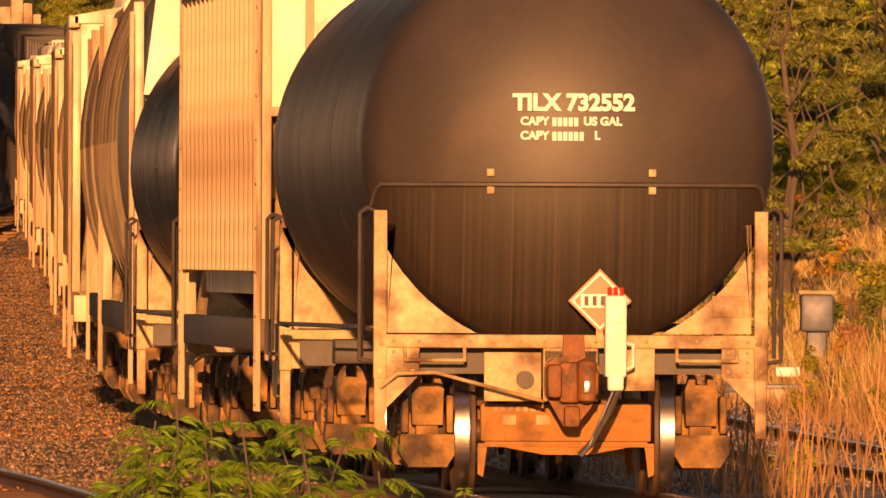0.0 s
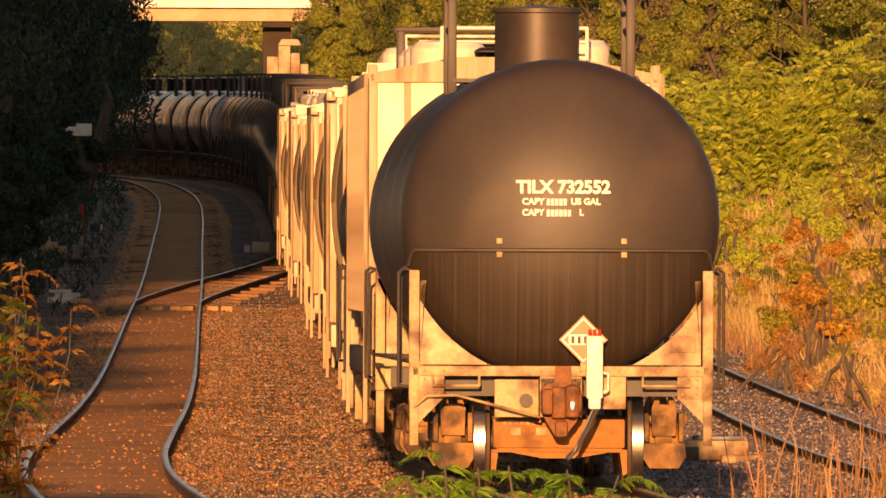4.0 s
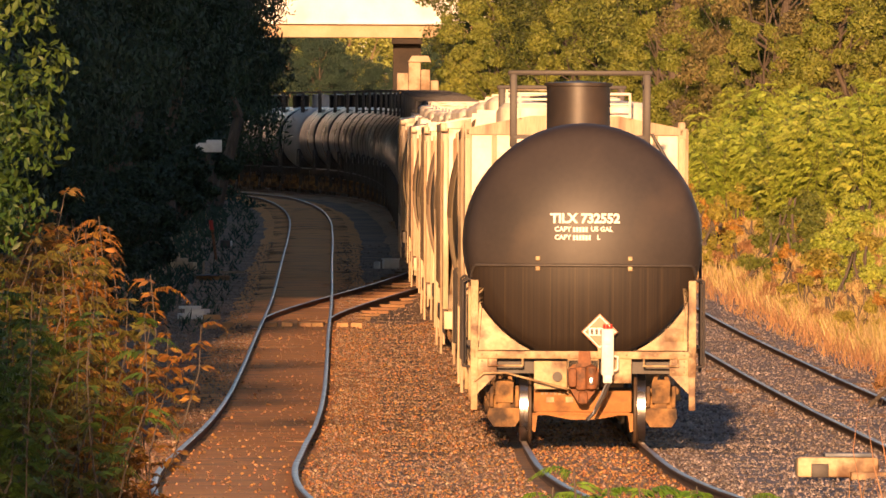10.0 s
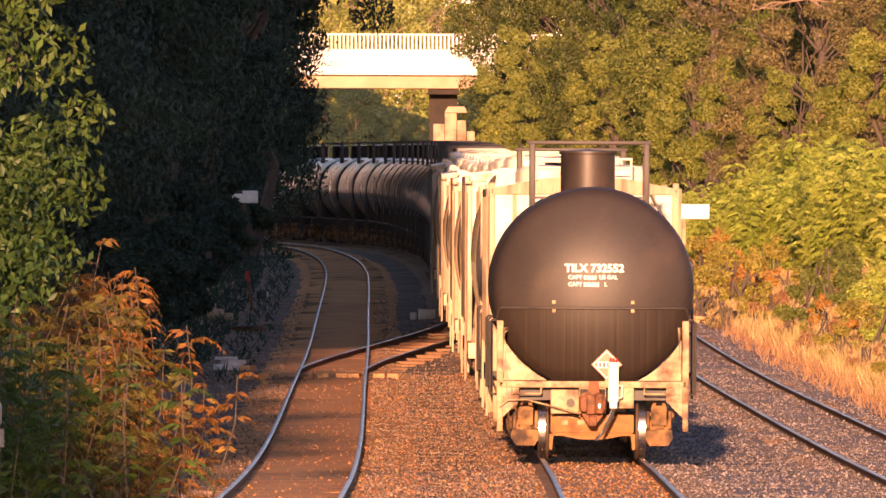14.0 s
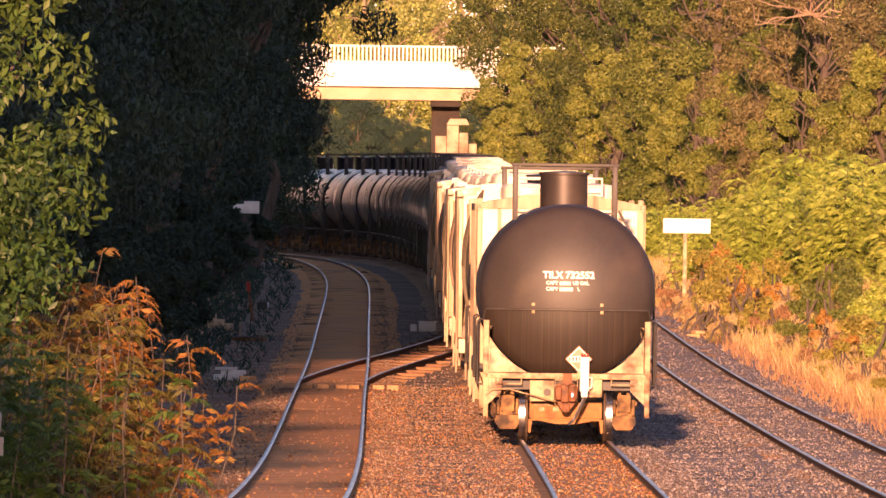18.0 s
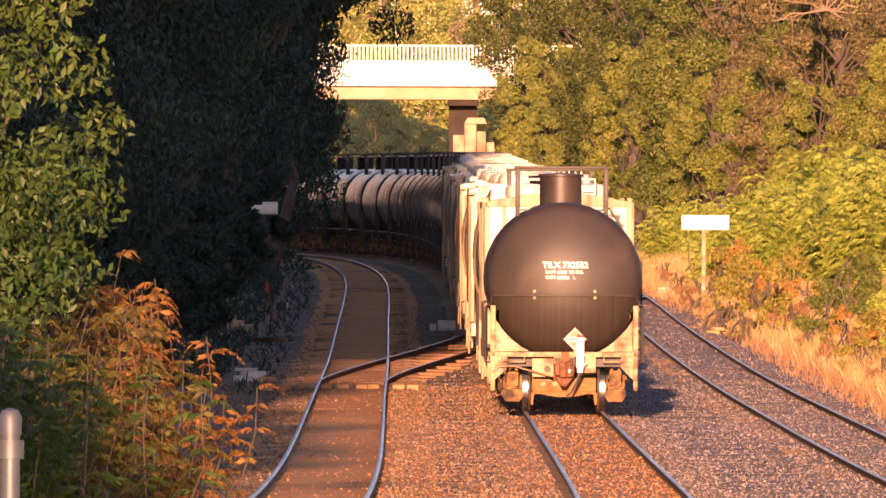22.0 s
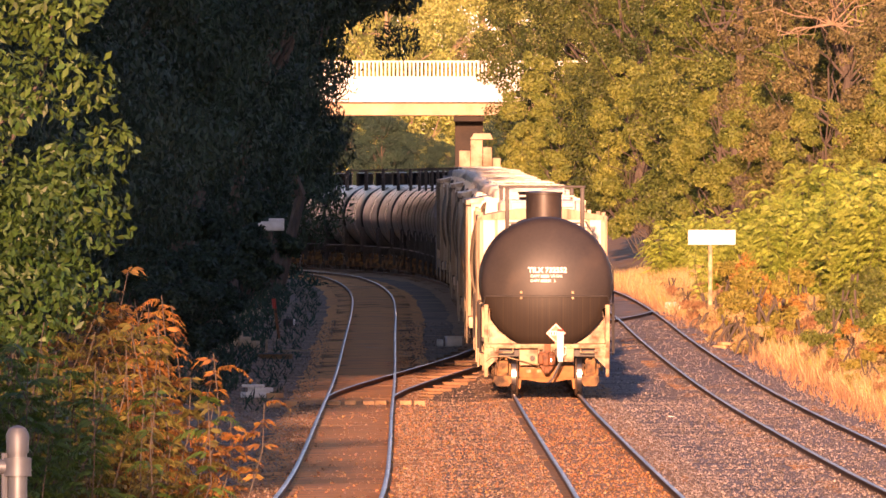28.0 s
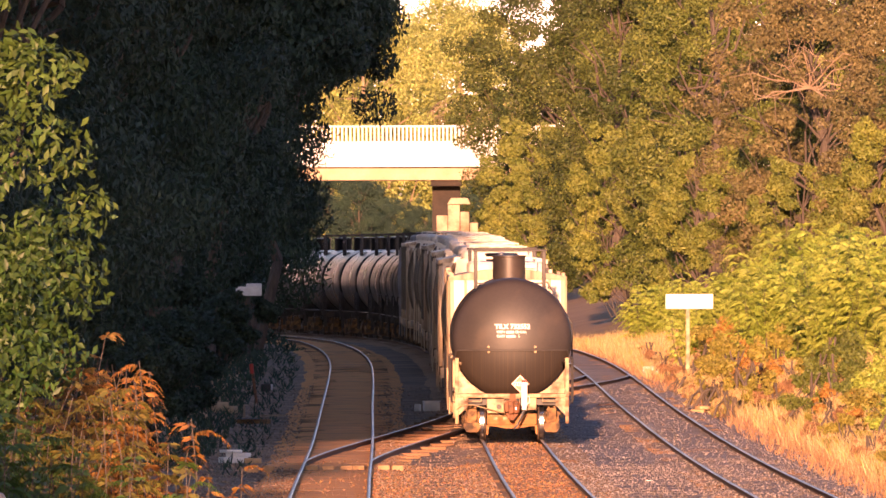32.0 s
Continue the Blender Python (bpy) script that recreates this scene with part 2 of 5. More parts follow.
LEAF_BROWN = mat("browning_leaves", (0.12, 0.115, 0.045), (0.26, 0.21, 0.085), rough=0.6, scale=0.3, fine=3, island=0.35, leaf=0.3)
LEAF_NEAR = mat("fresh_fern_leaves", (0.1, 0.24, 0.025), (0.22, 0.36, 0.045), rough=0.5, scale=2, fine=8, island=0.35, leaf=0.4)
GRASS_GOLD = mat("golden_dry_grass", (0.42, 0.3, 0.13), (0.6, 0.46, 0.22), rough=0.8, scale=0.3, fine=3, island=0.45, leaf=0.3)
GRASS_RED = mat("reddish_dry_stalks", (0.27, 0.14, 0.065), (0.42, 0.25, 0.12), rough=0.8, scale=0.5, fine=4, island=0.45, leaf=0.25)


# ---- mesh tools ----
def box(bm, c, s, bevel=0.0, turn=None):
    m = Matrix.Translation(c) @ (turn or Matrix()) @ Matrix.Diagonal((*s, 1))
    made = bmesh.ops.create_cube(bm, size=1, matrix=m)["verts"]
    if bevel:
        edges = list({e for v in made for e in v.link_edges})
        bmesh.ops.bevel(bm, geom=edges, offset=bevel, segments=2, affect="EDGES", profile=0.5)


def rod(bm, a, b, r, r2=None, seg=10):
    a, b = Vector(a), Vector(b)
    m = Matrix.Translation((a + b) / 2) @ (b - a).to_track_quat("Z", "Y").to_matrix().to_4x4()
    bmesh.ops.create_cone(bm, cap_ends=True, segments=seg, radius1=r, radius2=r if r2 is None else r2, depth=(b - a).length, matrix=m)


def pipe(bm, pts, r, seg=8):
    for a, b in zip(pts, pts[1:]):
        rod(bm, a, b, r, seg=seg)
    for p in pts[1:-1]:
        bmesh.ops.create_icosphere(bm, subdivisions=1, radius=r * 1.02, matrix=Matrix.Translation(p))


def lathe(bm, profile, seg=48, axis="Y", at=(0, 0, 0)):
    """Spin (radius, along) pairs round an axis through at."""
    rings = []
    for r, y in profile:
        ring = []
        for i in range(seg):
            c, s = math.cos(2 * math.pi * i / seg), math.sin(2 * math.pi * i / seg)
            p = {"Y": (r * c, y, r * s), "Z": (r * c, r * s, y), "X": (y, r * c, r * s)}[axis]
            ring.append(bm.verts.new(Vector(p) + Vector(at)))
        rings.append(ring)
    for a, b in zip(rings, rings[1:]):
        for i in range(seg):
            bm.faces.new((a[i], a[(i + 1) % seg], b[(i + 1) % seg], b[i]))
    for ring in (rings[0], rings[-1]):
        if (ring[0].co - ring[seg // 2].co).length > 1e-4:
            bm.faces.new(ring)


def prism(bm, pts, y0, y1, axis="Y"):
    """A polygon pushed along an axis. For Y the points are (x, z); for X (y, z)."""
    put = {"Y": lambda p, y: (p[0], y, p[1]), "X": lambda p, y: (y, p[0], p[1])}[axis]
    a = [bm.verts.new(put(p, y0)) for p in pts]
    b = [bm.verts.new(put(p, y1)) for p in pts]
    n = len(pts)
    for i in range(n):
        bm.faces.new((a[i], a[(i + 1) % n], b[(i + 1) % n], b[i]))
    bm.faces.new(a)
    bm.faces.new(b[::-1])


def mesh_of(name, bm, material, smooth=None):
    bmesh.ops.recalc_face_normals(bm, faces=bm.faces)
    me = bpy.data.meshes.new(name)
    bm.to_mesh(me)
    bm.free()
    for m in (material if isinstance(material, (list, tuple)) else [material]):
        me.materials.append(m)
    if smooth:
        me.shade_smooth()
        me.set_sharp_from_angle(angle=radians(smooth))
    return me


def part(name, bm, material, parent, label="", smooth=35):
    ob = new(name, mesh_of(name, bm, material, smooth) if isinstance(bm, bmesh.types.BMesh) else bm)
    ob.parent = parent
    return tagged(ob, label)


def bmnew():
    return bmesh.new()


def soup(name, verts, faces, material):
    """A mesh from numpy arrays of vertices and faces of one length."""
    me = bpy.data.meshes.new(name)
    verts, faces = np.asarray(verts, np.float32), np.asarray(faces, np.int32)
    k = faces.shape[1]
    me.vertices.add(len(verts))
    me.vertices.foreach_set("co", verts.ravel())
    me.loops.add(faces.size)
    me.loops.foreach_set("vertex_index", faces.ravel())
    me.polygons.add(len(faces))
    me.polygons.foreach_set("loop_start", np.arange(0, faces.size, k, dtype=np.int32))
    me.update(calc_edges=True)
    me.materials.append(material)
    return me


# ---- the line: one plan for the three tracks ----
def spline(nodes):
    xs, ys = np.array([n[0] for n in nodes], float), np.array([n[1] for n in nodes], float)
    slope = np.gradient(ys, xs)

    def f(d):
        i = int(np.clip(np.searchsorted(xs, d) - 1, 0, len(xs) - 2))
        h = xs[i + 1] - xs[i]
        u = (d - xs[i]) / h
        return ((1 + 2 * u) * (1 - u) ** 2 * ys[i] + u * (1 - u) ** 2 * h * slope[i]
                + u * u * (3 - 2 * u) * ys[i + 1] + u * u * (u - 1) * h * slope[i + 1])
    return f


MID_PLAN = spline([(20, 10.6), (40, 7.6), (60, 5.5), (75, 4.3), (80.2, 3.98), (85.7, 3.55), (91.3, 3.21), (97, 2.97), (105, 2.73), (114, 2.6), (125, 2.6), (142, 2.66), (160, 2.66), (182, 2.59),
                   (211, 2.47), (258, 2.32), (305, 2.1), (350, 1.9), (377, 1.7), (420, 0.9), (445, 0.1), (459, -0.5), (480, -2.3), (500, -4.8), (520, -8.0), (540, -11.9), (560, -16.5), (600, -27), (700, -60), (760, -82)])
DROP_PLAN = spline([(20, 2.75), (60, 3.0), (75, 3.26), (81, 3.4), (108, 3.89), (147, 4.36), (203, 4.61), (250, 4.66), (305, 4.42), (350, 4.1),
                    (400, 3.85), (460, 3.75), (520, 3.74), (700, 3.74), (760, 3.74)])


def MID(d):
    return MID_PLAN(d / K)


def DROP(d):
    return DROP_PLAN(d / K)


LEFT, RIGHT = -4.3, 4.6


def rail_z(d):
    return EYE - DROP(d)


def on_line(d, off=0.0, up=0.0):
    return Vector((MID(d) + off, d, rail_z(d) + up))


ARC = [0.0]
STATIONS = np.arange(60 * K, 756 * K, 1.0)
for d in STATIONS[1:]:
    ARC.append(ARC[-1] + (on_line(d) - on_line(d - 1)).length)


def along(d, s):
    """The distance d at which the line is s metres further on than at d."""
    return float(np.interp(np.interp(d, STATIONS, ARC) + s, ARC, STATIONS))


# ---- ground and tracks ----
def bank(x, d):
    """Height of the ground over the rail level at x metres from the middle track."""
    z = -0.19
    if x > 7.2:
        z += 0.16 * min(x - 7.2, 12) ** 1.15 * 0.9
    if x < -7.0:
        z += 0.12 * min(-7.0 - x, 14)
    if x > 60 or x < -60:
        z += 0.01 * (abs(x) - 60)
    return z


def ground_z(x, d):
    """Height of the ground at a place; near the eye it rises to the bank on which the eye stands."""
    dd = min(max(d, 20 * K), 756 * K)
    z = rail_z(dd) + bank(x - MID(dd), d)
    k = min(1, max(0, (62 - d / K) / 40))
    k = k * k * (3 - 2 * k)
    z = z * (1 - k) + 2.75 * k
    return z + 0.03 * noise.noise((x * 0.35, d * 0.35, 0)) + 0.015 * noise.noise((x * 1.3, d * 1.3, 4))


def make_ground():
    offs = [-900, -500, -250, -120, -60, -35, -22, -16, -12, -9.5, -8.2] + [i * 0.5 for i in range(-15, 17)] + [8.6, 9.5, 11, 13, 16, 20, 28, 45, 80, 160, 320, 600, 900]
    ds = [-900, -400, -150, -50, -15, 0, 8, 15, 22, 30, 38, 46, 54, 60] + [62 + 1.6 * i for i in range(150)] + [304 + 6 * i for i in range(60)] + [680, 720, 760, 900, 1200, 1800, 2800]
    ds = [d * K for d in ds]
    verts, faces = [], []
    for d in ds:
        for o in offs:
            x = MID(min(max(d, 20 * K), 756 * K)) + o
            verts.append((x, d, ground_z(x, d)))
    w = len(offs)
    for i in range(len(ds) - 1):
        for j in range(w - 1):
            faces.append((i * w + j, i * w + j + 1, (i + 1) * w + j + 1, (i + 1) * w + j))
    me = soup("ground", verts, faces, BALLAST)
    me.materials.append(BANK)
    me.materials.append(GREY_BALLAST)
    idx = np.array([1 if (j < 10 or offs[j] > 7.6) or ds[i] < 50 * K else 2 if offs[j] > 1.2 else 0 for i in range(len(ds) - 1) for j in range(w - 1)], np.int32)
    me.polygons.foreach_set("material_index", idx)
    me.shade_smooth()
    tagged(new("ground", me), "brown gravel ballast between the tracks with dry earth banks", "ground", kind="structure")


make_ground()

RAIL_SECTION = [(-0.07, -0.165), (0.07, -0.165), (0.07, -0.152), (0.012, -0.138), (0.012, -0.045), (0.036, -0.035), (0.036, -0.006), (0.03, 0.0),
                (-0.03, 0.0), (-0.036, -0.006), (-0.036, -0.035), (-0.012, -0.045), (-0.012, -0.138), (-0.07, -0.152)]


def sweep_rail(name, path, parent, scale=1.0):
    """A rail along a list of points; its running surface is polished."""
    n = len(RAIL_SECTION)
    verts, faces, tops = [], [], []
    for i, p in enumerate(path):
        a, b = path[max(i - 1, 0)], path[min(i + 1, len(path) - 1)]
        t = (b - a).normalized()
        side = Vector((t.y, -t.x, 0)).normalized()
        for u, v in RAIL_SECTION:
            verts.append(p + side * (u * scale) + Vector((0, 0, v)))
    for i in range(len(path) - 1):
        for j in range(n):
            faces.append((i * n + j, i * n + (j + 1) % n, (i + 1) * n + (j + 1) % n, (i + 1) * n + j))
            tops.append(1 if j in (6, 7, 8) else 0)
    me = soup(name, [tuple(v) for v in verts], faces, RAIL_RUST)
    me.materials.append(RAIL_TOP)
    me.polygons.foreach_set("material_index", np.array(tops, np.int32))
    ob = new(name, me)
    ob.parent = parent
    return ob


def stations(a, b):
    out, d = [], a * K
    while d < b * K:
        out.append(d)
        d += 2.5 if d < 450 else 5.0
    return out + [b * K]


tie_bm = bmnew()
box(tie_bm, (0, 0, 0), (2.5, 0.23, 0.17), bevel=0.012)
TIE_MESH = mesh_of("tie", tie_bm, TIE)


def tilt_at(d):
    h = MID(d + 1) - MID(d - 1)
    return math.degrees(math.atan2(-h, 2))


def track(name, off, a, b, label, near, bed):
    root = tagged(new(name), label, "railway track", "parallel railway tracks", "structure")
    for s in (-0.755, 0.755):
        sweep_rail("rail", [on_line(d, off + s) for d in stations(a, b)], root)
    # rusty bed between and beside the rails
    verts, faces = [], []
    ds = stations(a, b)
    for d in ds:
        for u, z in ((-1.85, -0.22), (-1.3, -0.128), (-0.6, -0.116), (0, -0.112), (0.6, -0.116), (1.3, -0.128), (1.85, -0.22)):
            p = on_line(d, off + u, z + 0.03 * noise.noise((u * 2, d * 0.5, off)))
            verts.append(tuple(p))
    for i in range(len(ds) - 1):
        for j in range(6):
            faces.append((i * 7 + j, i * 7 + j + 1, i * 7 + j + 8, i * 7 + j + 7))
    me = soup("track_bed", verts, faces, bed)
    me.shade_smooth()
    part("track_bed", me, None, root, "rust-stained gravel bed")
    d, far_v, far_f, count = a * K, [], [], 0
    rnd = random.Random(int(off * 10))
    while d < b * K:
        p = on_line(d, off + rnd.uniform(-0.05, 0.05), -0.217 + rnd.uniform(-0.012, 0.012))
        turn = tilt_at(d) + rnd.uniform(-1.2, 1.2)
        if near[0] * K < d < near[1] * K and count < 290:
            t = new("tie", TIE_MESH)
            t.matrix_world = pose(*p, 0, 0, turn)
            t.parent = root
            count += 1
        else:
            k, q = len(far_v), pose(*p, 0, 0, turn)
            for c in ((-1.3, -0.115, -0.08), (1.3, -0.115, -0.08), (1.3, 0.115, -0.08), (-1.3, 0.115, -0.08), (-1.3, -0.115, 0.085), (1.3, -0.115, 0.085), (1.3, 0.115, 0.085), (-1.3, 0.115, 0.085)):
                far_v.append(tuple(q @ Vector(c)))
            far_f += [(k + 4, k + 5, k + 6, k + 7), (k, k + 1, k + 5, k + 4), (k + 1, k + 2, k + 6, k + 5), (k + 2, k + 3, k + 7, k + 6), (k + 3, k, k + 4, k + 7)]
        d += 0.53
    far = part("far_ties", soup("far_ties", far_v, far_f, TIE_FAR), None, root)
    tagged(far, kind="stuff")
    return root


track("track_middle", 0.0, 62, 754, "rusty railway track that the freight train runs on", (96, 235), BROWNBED)
track("track_left", LEFT, 62, 754, "rusty railway track with polished rails partly in tree shade", (84, 230), RUSTBED)
track("track_right", RIGHT, 62, 540, "rusty railway track beside the dry grass bank", (80, 230), GREYBED)


def crossover(name, a, b, off0, off1, label):
    """Two turnout rails that leave one track at a and reach the other at b."""
    root = tagged(new(name), label, "turnout", kind="structure")
    for s in (-0.755, 0.755):
        pts = []
        for i in range(25):
            u = i / 24
            d = K * (a + (b - a) * u)
            w = u * u * (3 - 2 * u) * 0.55 + u * 0.45
            pts.append(on_line(d, off0 + (off1 - off0) * w + s, 0.006))
        sweep_rail("turnout_rail", pts, root)
    for i in range(18):
        u = (i + 1) / 19
        d = K * (a + (b - a) * u)
        w = off0 + (off1 - off0) * u
        tie = new("turnout_tie", TIE_MESH)
        tie.matrix_world = pose(*on_line(d, w, -0.2), 0, 0, tilt_at(d))
        tie.parent = root
    return root


crossover("crossover_track", 233, 305, LEFT, 0.0, "crossover rails from the shaded track to the middle one")
crossover("far_crossover_track", 352, 312, RIGHT, 0.0, "crossover rails between the middle and grass-side tracks")

# pale head-block timbers at the switch points
head_block = tagged(new("switch_timbers"), "row of pale new timber blocks across the switch points", "timbers")
for i, u in enumerate((-1.9, -1.55, -0.55, -0.2, 0.2, 0.5, 1.05, 1.35)):
    bm = bmnew()
    box(bm, (0, 0, 0), (0.26, 0.3, 0.16), bevel=0.02)
    b = part("timber_block", bm, NEWWOOD, head_block)
    b.matrix_world = pose(*on_line(229 * K, LEFT + u, -0.1), 0, 0, 8 * math.sin(i * 2.1))


# ---- freight cars: the origin of each is at rail level under its rear end, y runs towards its front ----
def wheelset_mesh():
    bm = bmnew()
    for s in (-1, 1):
        pr = [(0.1, 0.64), (0.38, 0.655), (0.485, 0.66), (0.487, 0.69), (0.459, 0.705), (0.455, 0.81), (0.42, 0.815), (0.4, 0.77), (0.16, 0.75), (0.13, 0.83), (0.08, 0.83)]
        lathe(bm, [(r, s * x) for r, x in pr], seg=40, axis="X")
    lathe(bm, [(0.085, -1.05), (0.085, 1.05)], seg=14, axis="X")
    bmesh.ops.recalc_face_normals(bm, faces=bm.faces)
    me = mesh_of("wheelset", bm, [RUST_DARK, TREAD], 40)
    for p in me.polygons:
        c = p.center
        if abs(abs(c.x) - 0.757) < 0.05 and math.hypot(c.y, c.z) > 0.45:
            p.material_index = 1
    return me


def side_frame_mesh(s):
    """The cast side frame of a truck with its bearing pockets and springs."""
    bm = bmnew()
    outline = [(-1.18, 0.36), (-1.18, 0.62), (-0.98, 0.7), (-0.62, 0.7), (-0.36, 0.8), (0.36, 0.8), (0.62, 0.7), (0.98, 0.7), (1.18, 0.62), (1.18, 0.36), (0.95, 0.3),
               (0.5, 0.2), (0.3, 0.17), (-0.3, 0.17), (-0.5, 0.2), (-0.95, 0.3)]
    prism(bm, outline, s * 0.93, s * 1.09, axis="X")
    for y in (-0.89, 0.89):
        lathe(bm, [(0.02, s * 0.86), (0.13, s * 0.87), (0.145, s * 1.0), (0.13, s * 1.16), (0.05, s * 1.19)], seg=18, axis="X", at=(0, y, 0.457))
        out = 1 if y > 0 else -1
        c = s * 1.01
        y0, y1 = y + out * 0.1, y + out * 0.36
        # arched housing with an open top, ribs beside it and the bulging foot of the casting
        prism(bm, [(c - 0.11, 0.5), (c - 0.12, 0.76), (c - 0.085, 0.86), (c - 0.045, 0.89), (c - 0.045, 0.8), (c + 0.045, 0.8), (c + 0.045, 0.89), (c + 0.085, 0.86), (c + 0.12, 0.76), (c + 0.11, 0.5)], y0, y1)
        prism(bm, [(c - 0.2, 0.43), (c - 0.21, 0.3), (c - 0.14, 0.19), (c + 0.14, 0.19), (c + 0.21, 0.3), (c + 0.2, 0.43)], y0 - out * 0.1, y1 + out * 0.04)
        for e in (-1, 1):
            box(bm, (c + e * 0.165, y + out * 0.2, 0.58), (0.05, 0.3, 0.28), bevel=0.015)
            box(bm, (c + e * 0.19, y + out * 0.12, 0.66), (0.09, 0.16, 0.1), bevel=0.02)
        rod(bm, (c, y1, 0.66), (c, y1 + out * 0.03, 0.66), 0.075, seg=12)
        rod(bm, (c, y1 + out * 0.02, 0.24), (c, y1 + out * 0.07, 0.24), 0.028, seg=8)
    for y in (-0.16, 0.0, 0.16):
        for k in range(5):
            lathe(bm, [(0.055, 0.27 + k * 0.05), (0.075, 0.285 + k * 0.05), (0.055, 0.3 + k * 0.05)], seg=10, axis="Z", at=(s * 1.1, y, 0))
    return mesh_of("side_frame", bm, RUST, 35)


def bolster_mesh():
    bm = bmnew()
    box(bm, (0, 0, 0.56), (1.9, 0.42, 0.26), bevel=0.04)
    box(bm, (0, 0, 0.72), (0.5, 0.4, 0.14), bevel=0.03)
    return mesh_of("bolster", bm, RUST, 35)


def beam_mesh(y):
    bm = bmnew()
    box(bm, (0, y, 0.52), (1.26, 0.1, 0.28), bevel=0.02)
    box(bm, (0, y - 0.03, 0.355), (1.3, 0.07, 0.03), bevel=0.008)
    prism(bm, [(-0.46, 0.34), (-0.16, 0.285), (0.16, 0.285), (0.46, 0.34)], y - 0.075, y - 0.02)
    for s in (-1, 1):
        prism(bm, [(s * 0.58, 0.36), (s * 0.65, 0.36), (s * 0.65, 0.14), (s * 0.61, 0.12)], y - 0.05, y + 0.03)
    box(bm, (0, y - 0.07, 0.37), (1.2, 0.02, 0.02))
    return mesh_of("brake_beam", bm, ORANGE_RUST, 35)


WHEELSET, SIDE_L, SIDE_R, BOLSTER, BEAM_A, BEAM_B = wheelset_mesh(), side_frame_mesh(-1), side_frame_mesh(1), bolster_mesh(), beam_mesh(-1.42), beam_mesh(1.42)


def truck(car, y):
    """A four-wheel truck under a car: a part with its own wheelsets and frames."""
    t = part("truck", BOLSTER, None, car)
    t.location = (0, y, 0)
    for me, nm in ((SIDE_L, "side_frame"), (SIDE_R, "side_frame"), (BEAM_A, "brake_beam"), (BEAM_B, "brake_beam")):
        part(nm, me, None, t)
    for yy in (-0.89, 0.89):
        w = part("wheelset", WHEELSET, None, t, "dark wheels with polished treads")
        w.location = (0, yy, 0.457)
    return t


def coupler(car, y, face):
    """A cast knuckle coupler: the head plate, with its shank, guard arm, throat, knuckle, lug and lock as pieces of their own."""
    bm = bmnew()
    prism(bm, [(-0.2, 0.74), (-0.2, 0.94), (-0.13, 1.0), (-0.07, 1.0), (-0.06, 1.17), (0.09, 1.17), (0.1, 1.0), (0.2, 0.94), (0.2, 0.74), (0.13, 0.62), (0.03, 0.5), (-0.06, 0.5), (-0.13, 0.62)], y + face * 0.12, y + face * 0.2)
    head = part("coupler", bm, RUST_RED, car, "rust-red cast coupler")
    for nm, c, size, bevel in (("shank", (0, y + face * 0.4, 0.84), (0.15, 0.7, 0.18), 0.02), ("guard_arm", (-0.14, y - face * 0.02, 0.83), (0.11, 0.26, 0.25), 0.035),
                               ("throat", (-0.02, y + face * 0.05, 0.82), (0.16, 0.14, 0.3), 0.03), ("lug", (0.15, y + face * 0.02, 0.82), (0.08, 0.16, 0.2), 0.03),
                               ("lock_lifter", (0.0, y + face * 0.1, 0.57), (0.12, 0.1, 0.16), 0.03)):
        bm = bmnew()
        box(bm, c, size, bevel=bevel)
        part(nm, bm, RUST_RED, head)
    bm = bmnew()
    lathe(bm, [(0.02, 0.67), (0.07, 0.69), (0.075, 0.97), (0.02, 1.0)], seg=14, axis="Z", at=(0.1, y - face * 0.04, 0))
    part("knuckle", bm, RUST_RED, head)
    bm = bmnew()
    box(bm, (0.1, y - face * 0.115, 0.79), (0.055, 0.02, 0.1), bevel=0.01)
    part("worn_knuckle_face", bm, TREAD, head, "bright worn knuckle face")
    return head


TANK_R, TANK_Z, TANK_L = 1.53, 2.57, 17.0


CROWN_R, KNUCKLE_R = 2.9, 0.26
HEAD_DEEP = CROWN_R - math.sqrt((CROWN_R - KNUCKLE_R) ** 2 - (TANK_R - KNUCKLE_R) ** 2)


def head_y(r):
    """How far a dished head with a tight knuckle falls back at r metres from its middle."""
    if r < CROWN_R * (TANK_R - KNUCKLE_R) / (CROWN_R - KNUCKLE_R):
        return CROWN_R - math.sqrt(CROWN_R ** 2 - r * r)
    return HEAD_DEEP - math.sqrt(max(0, KNUCKLE_R ** 2 - (r - TANK_R + KNUCKLE_R) ** 2))


def tank_body(long=TANK_L):
    bm = bmnew()
    pr = [(q * TANK_R, 0.12 + head_y(q * TANK_R)) for q in (0, 0.12, 0.25, 0.38, 0.5, 0.62, 0.73, 0.83, 0.89, 0.93, 0.96, 0.985, 1.0)]
    pr[0] = (0.004, pr[0][1])
    pr += [(TANK_R, long * k / 6) for k in range(1, 6)]
    pr += [(r, long - y) for r, y in reversed(pr[:13])]
    lathe(bm, pr, seg=72, at=(0, 0, TANK_Z))
    return bm


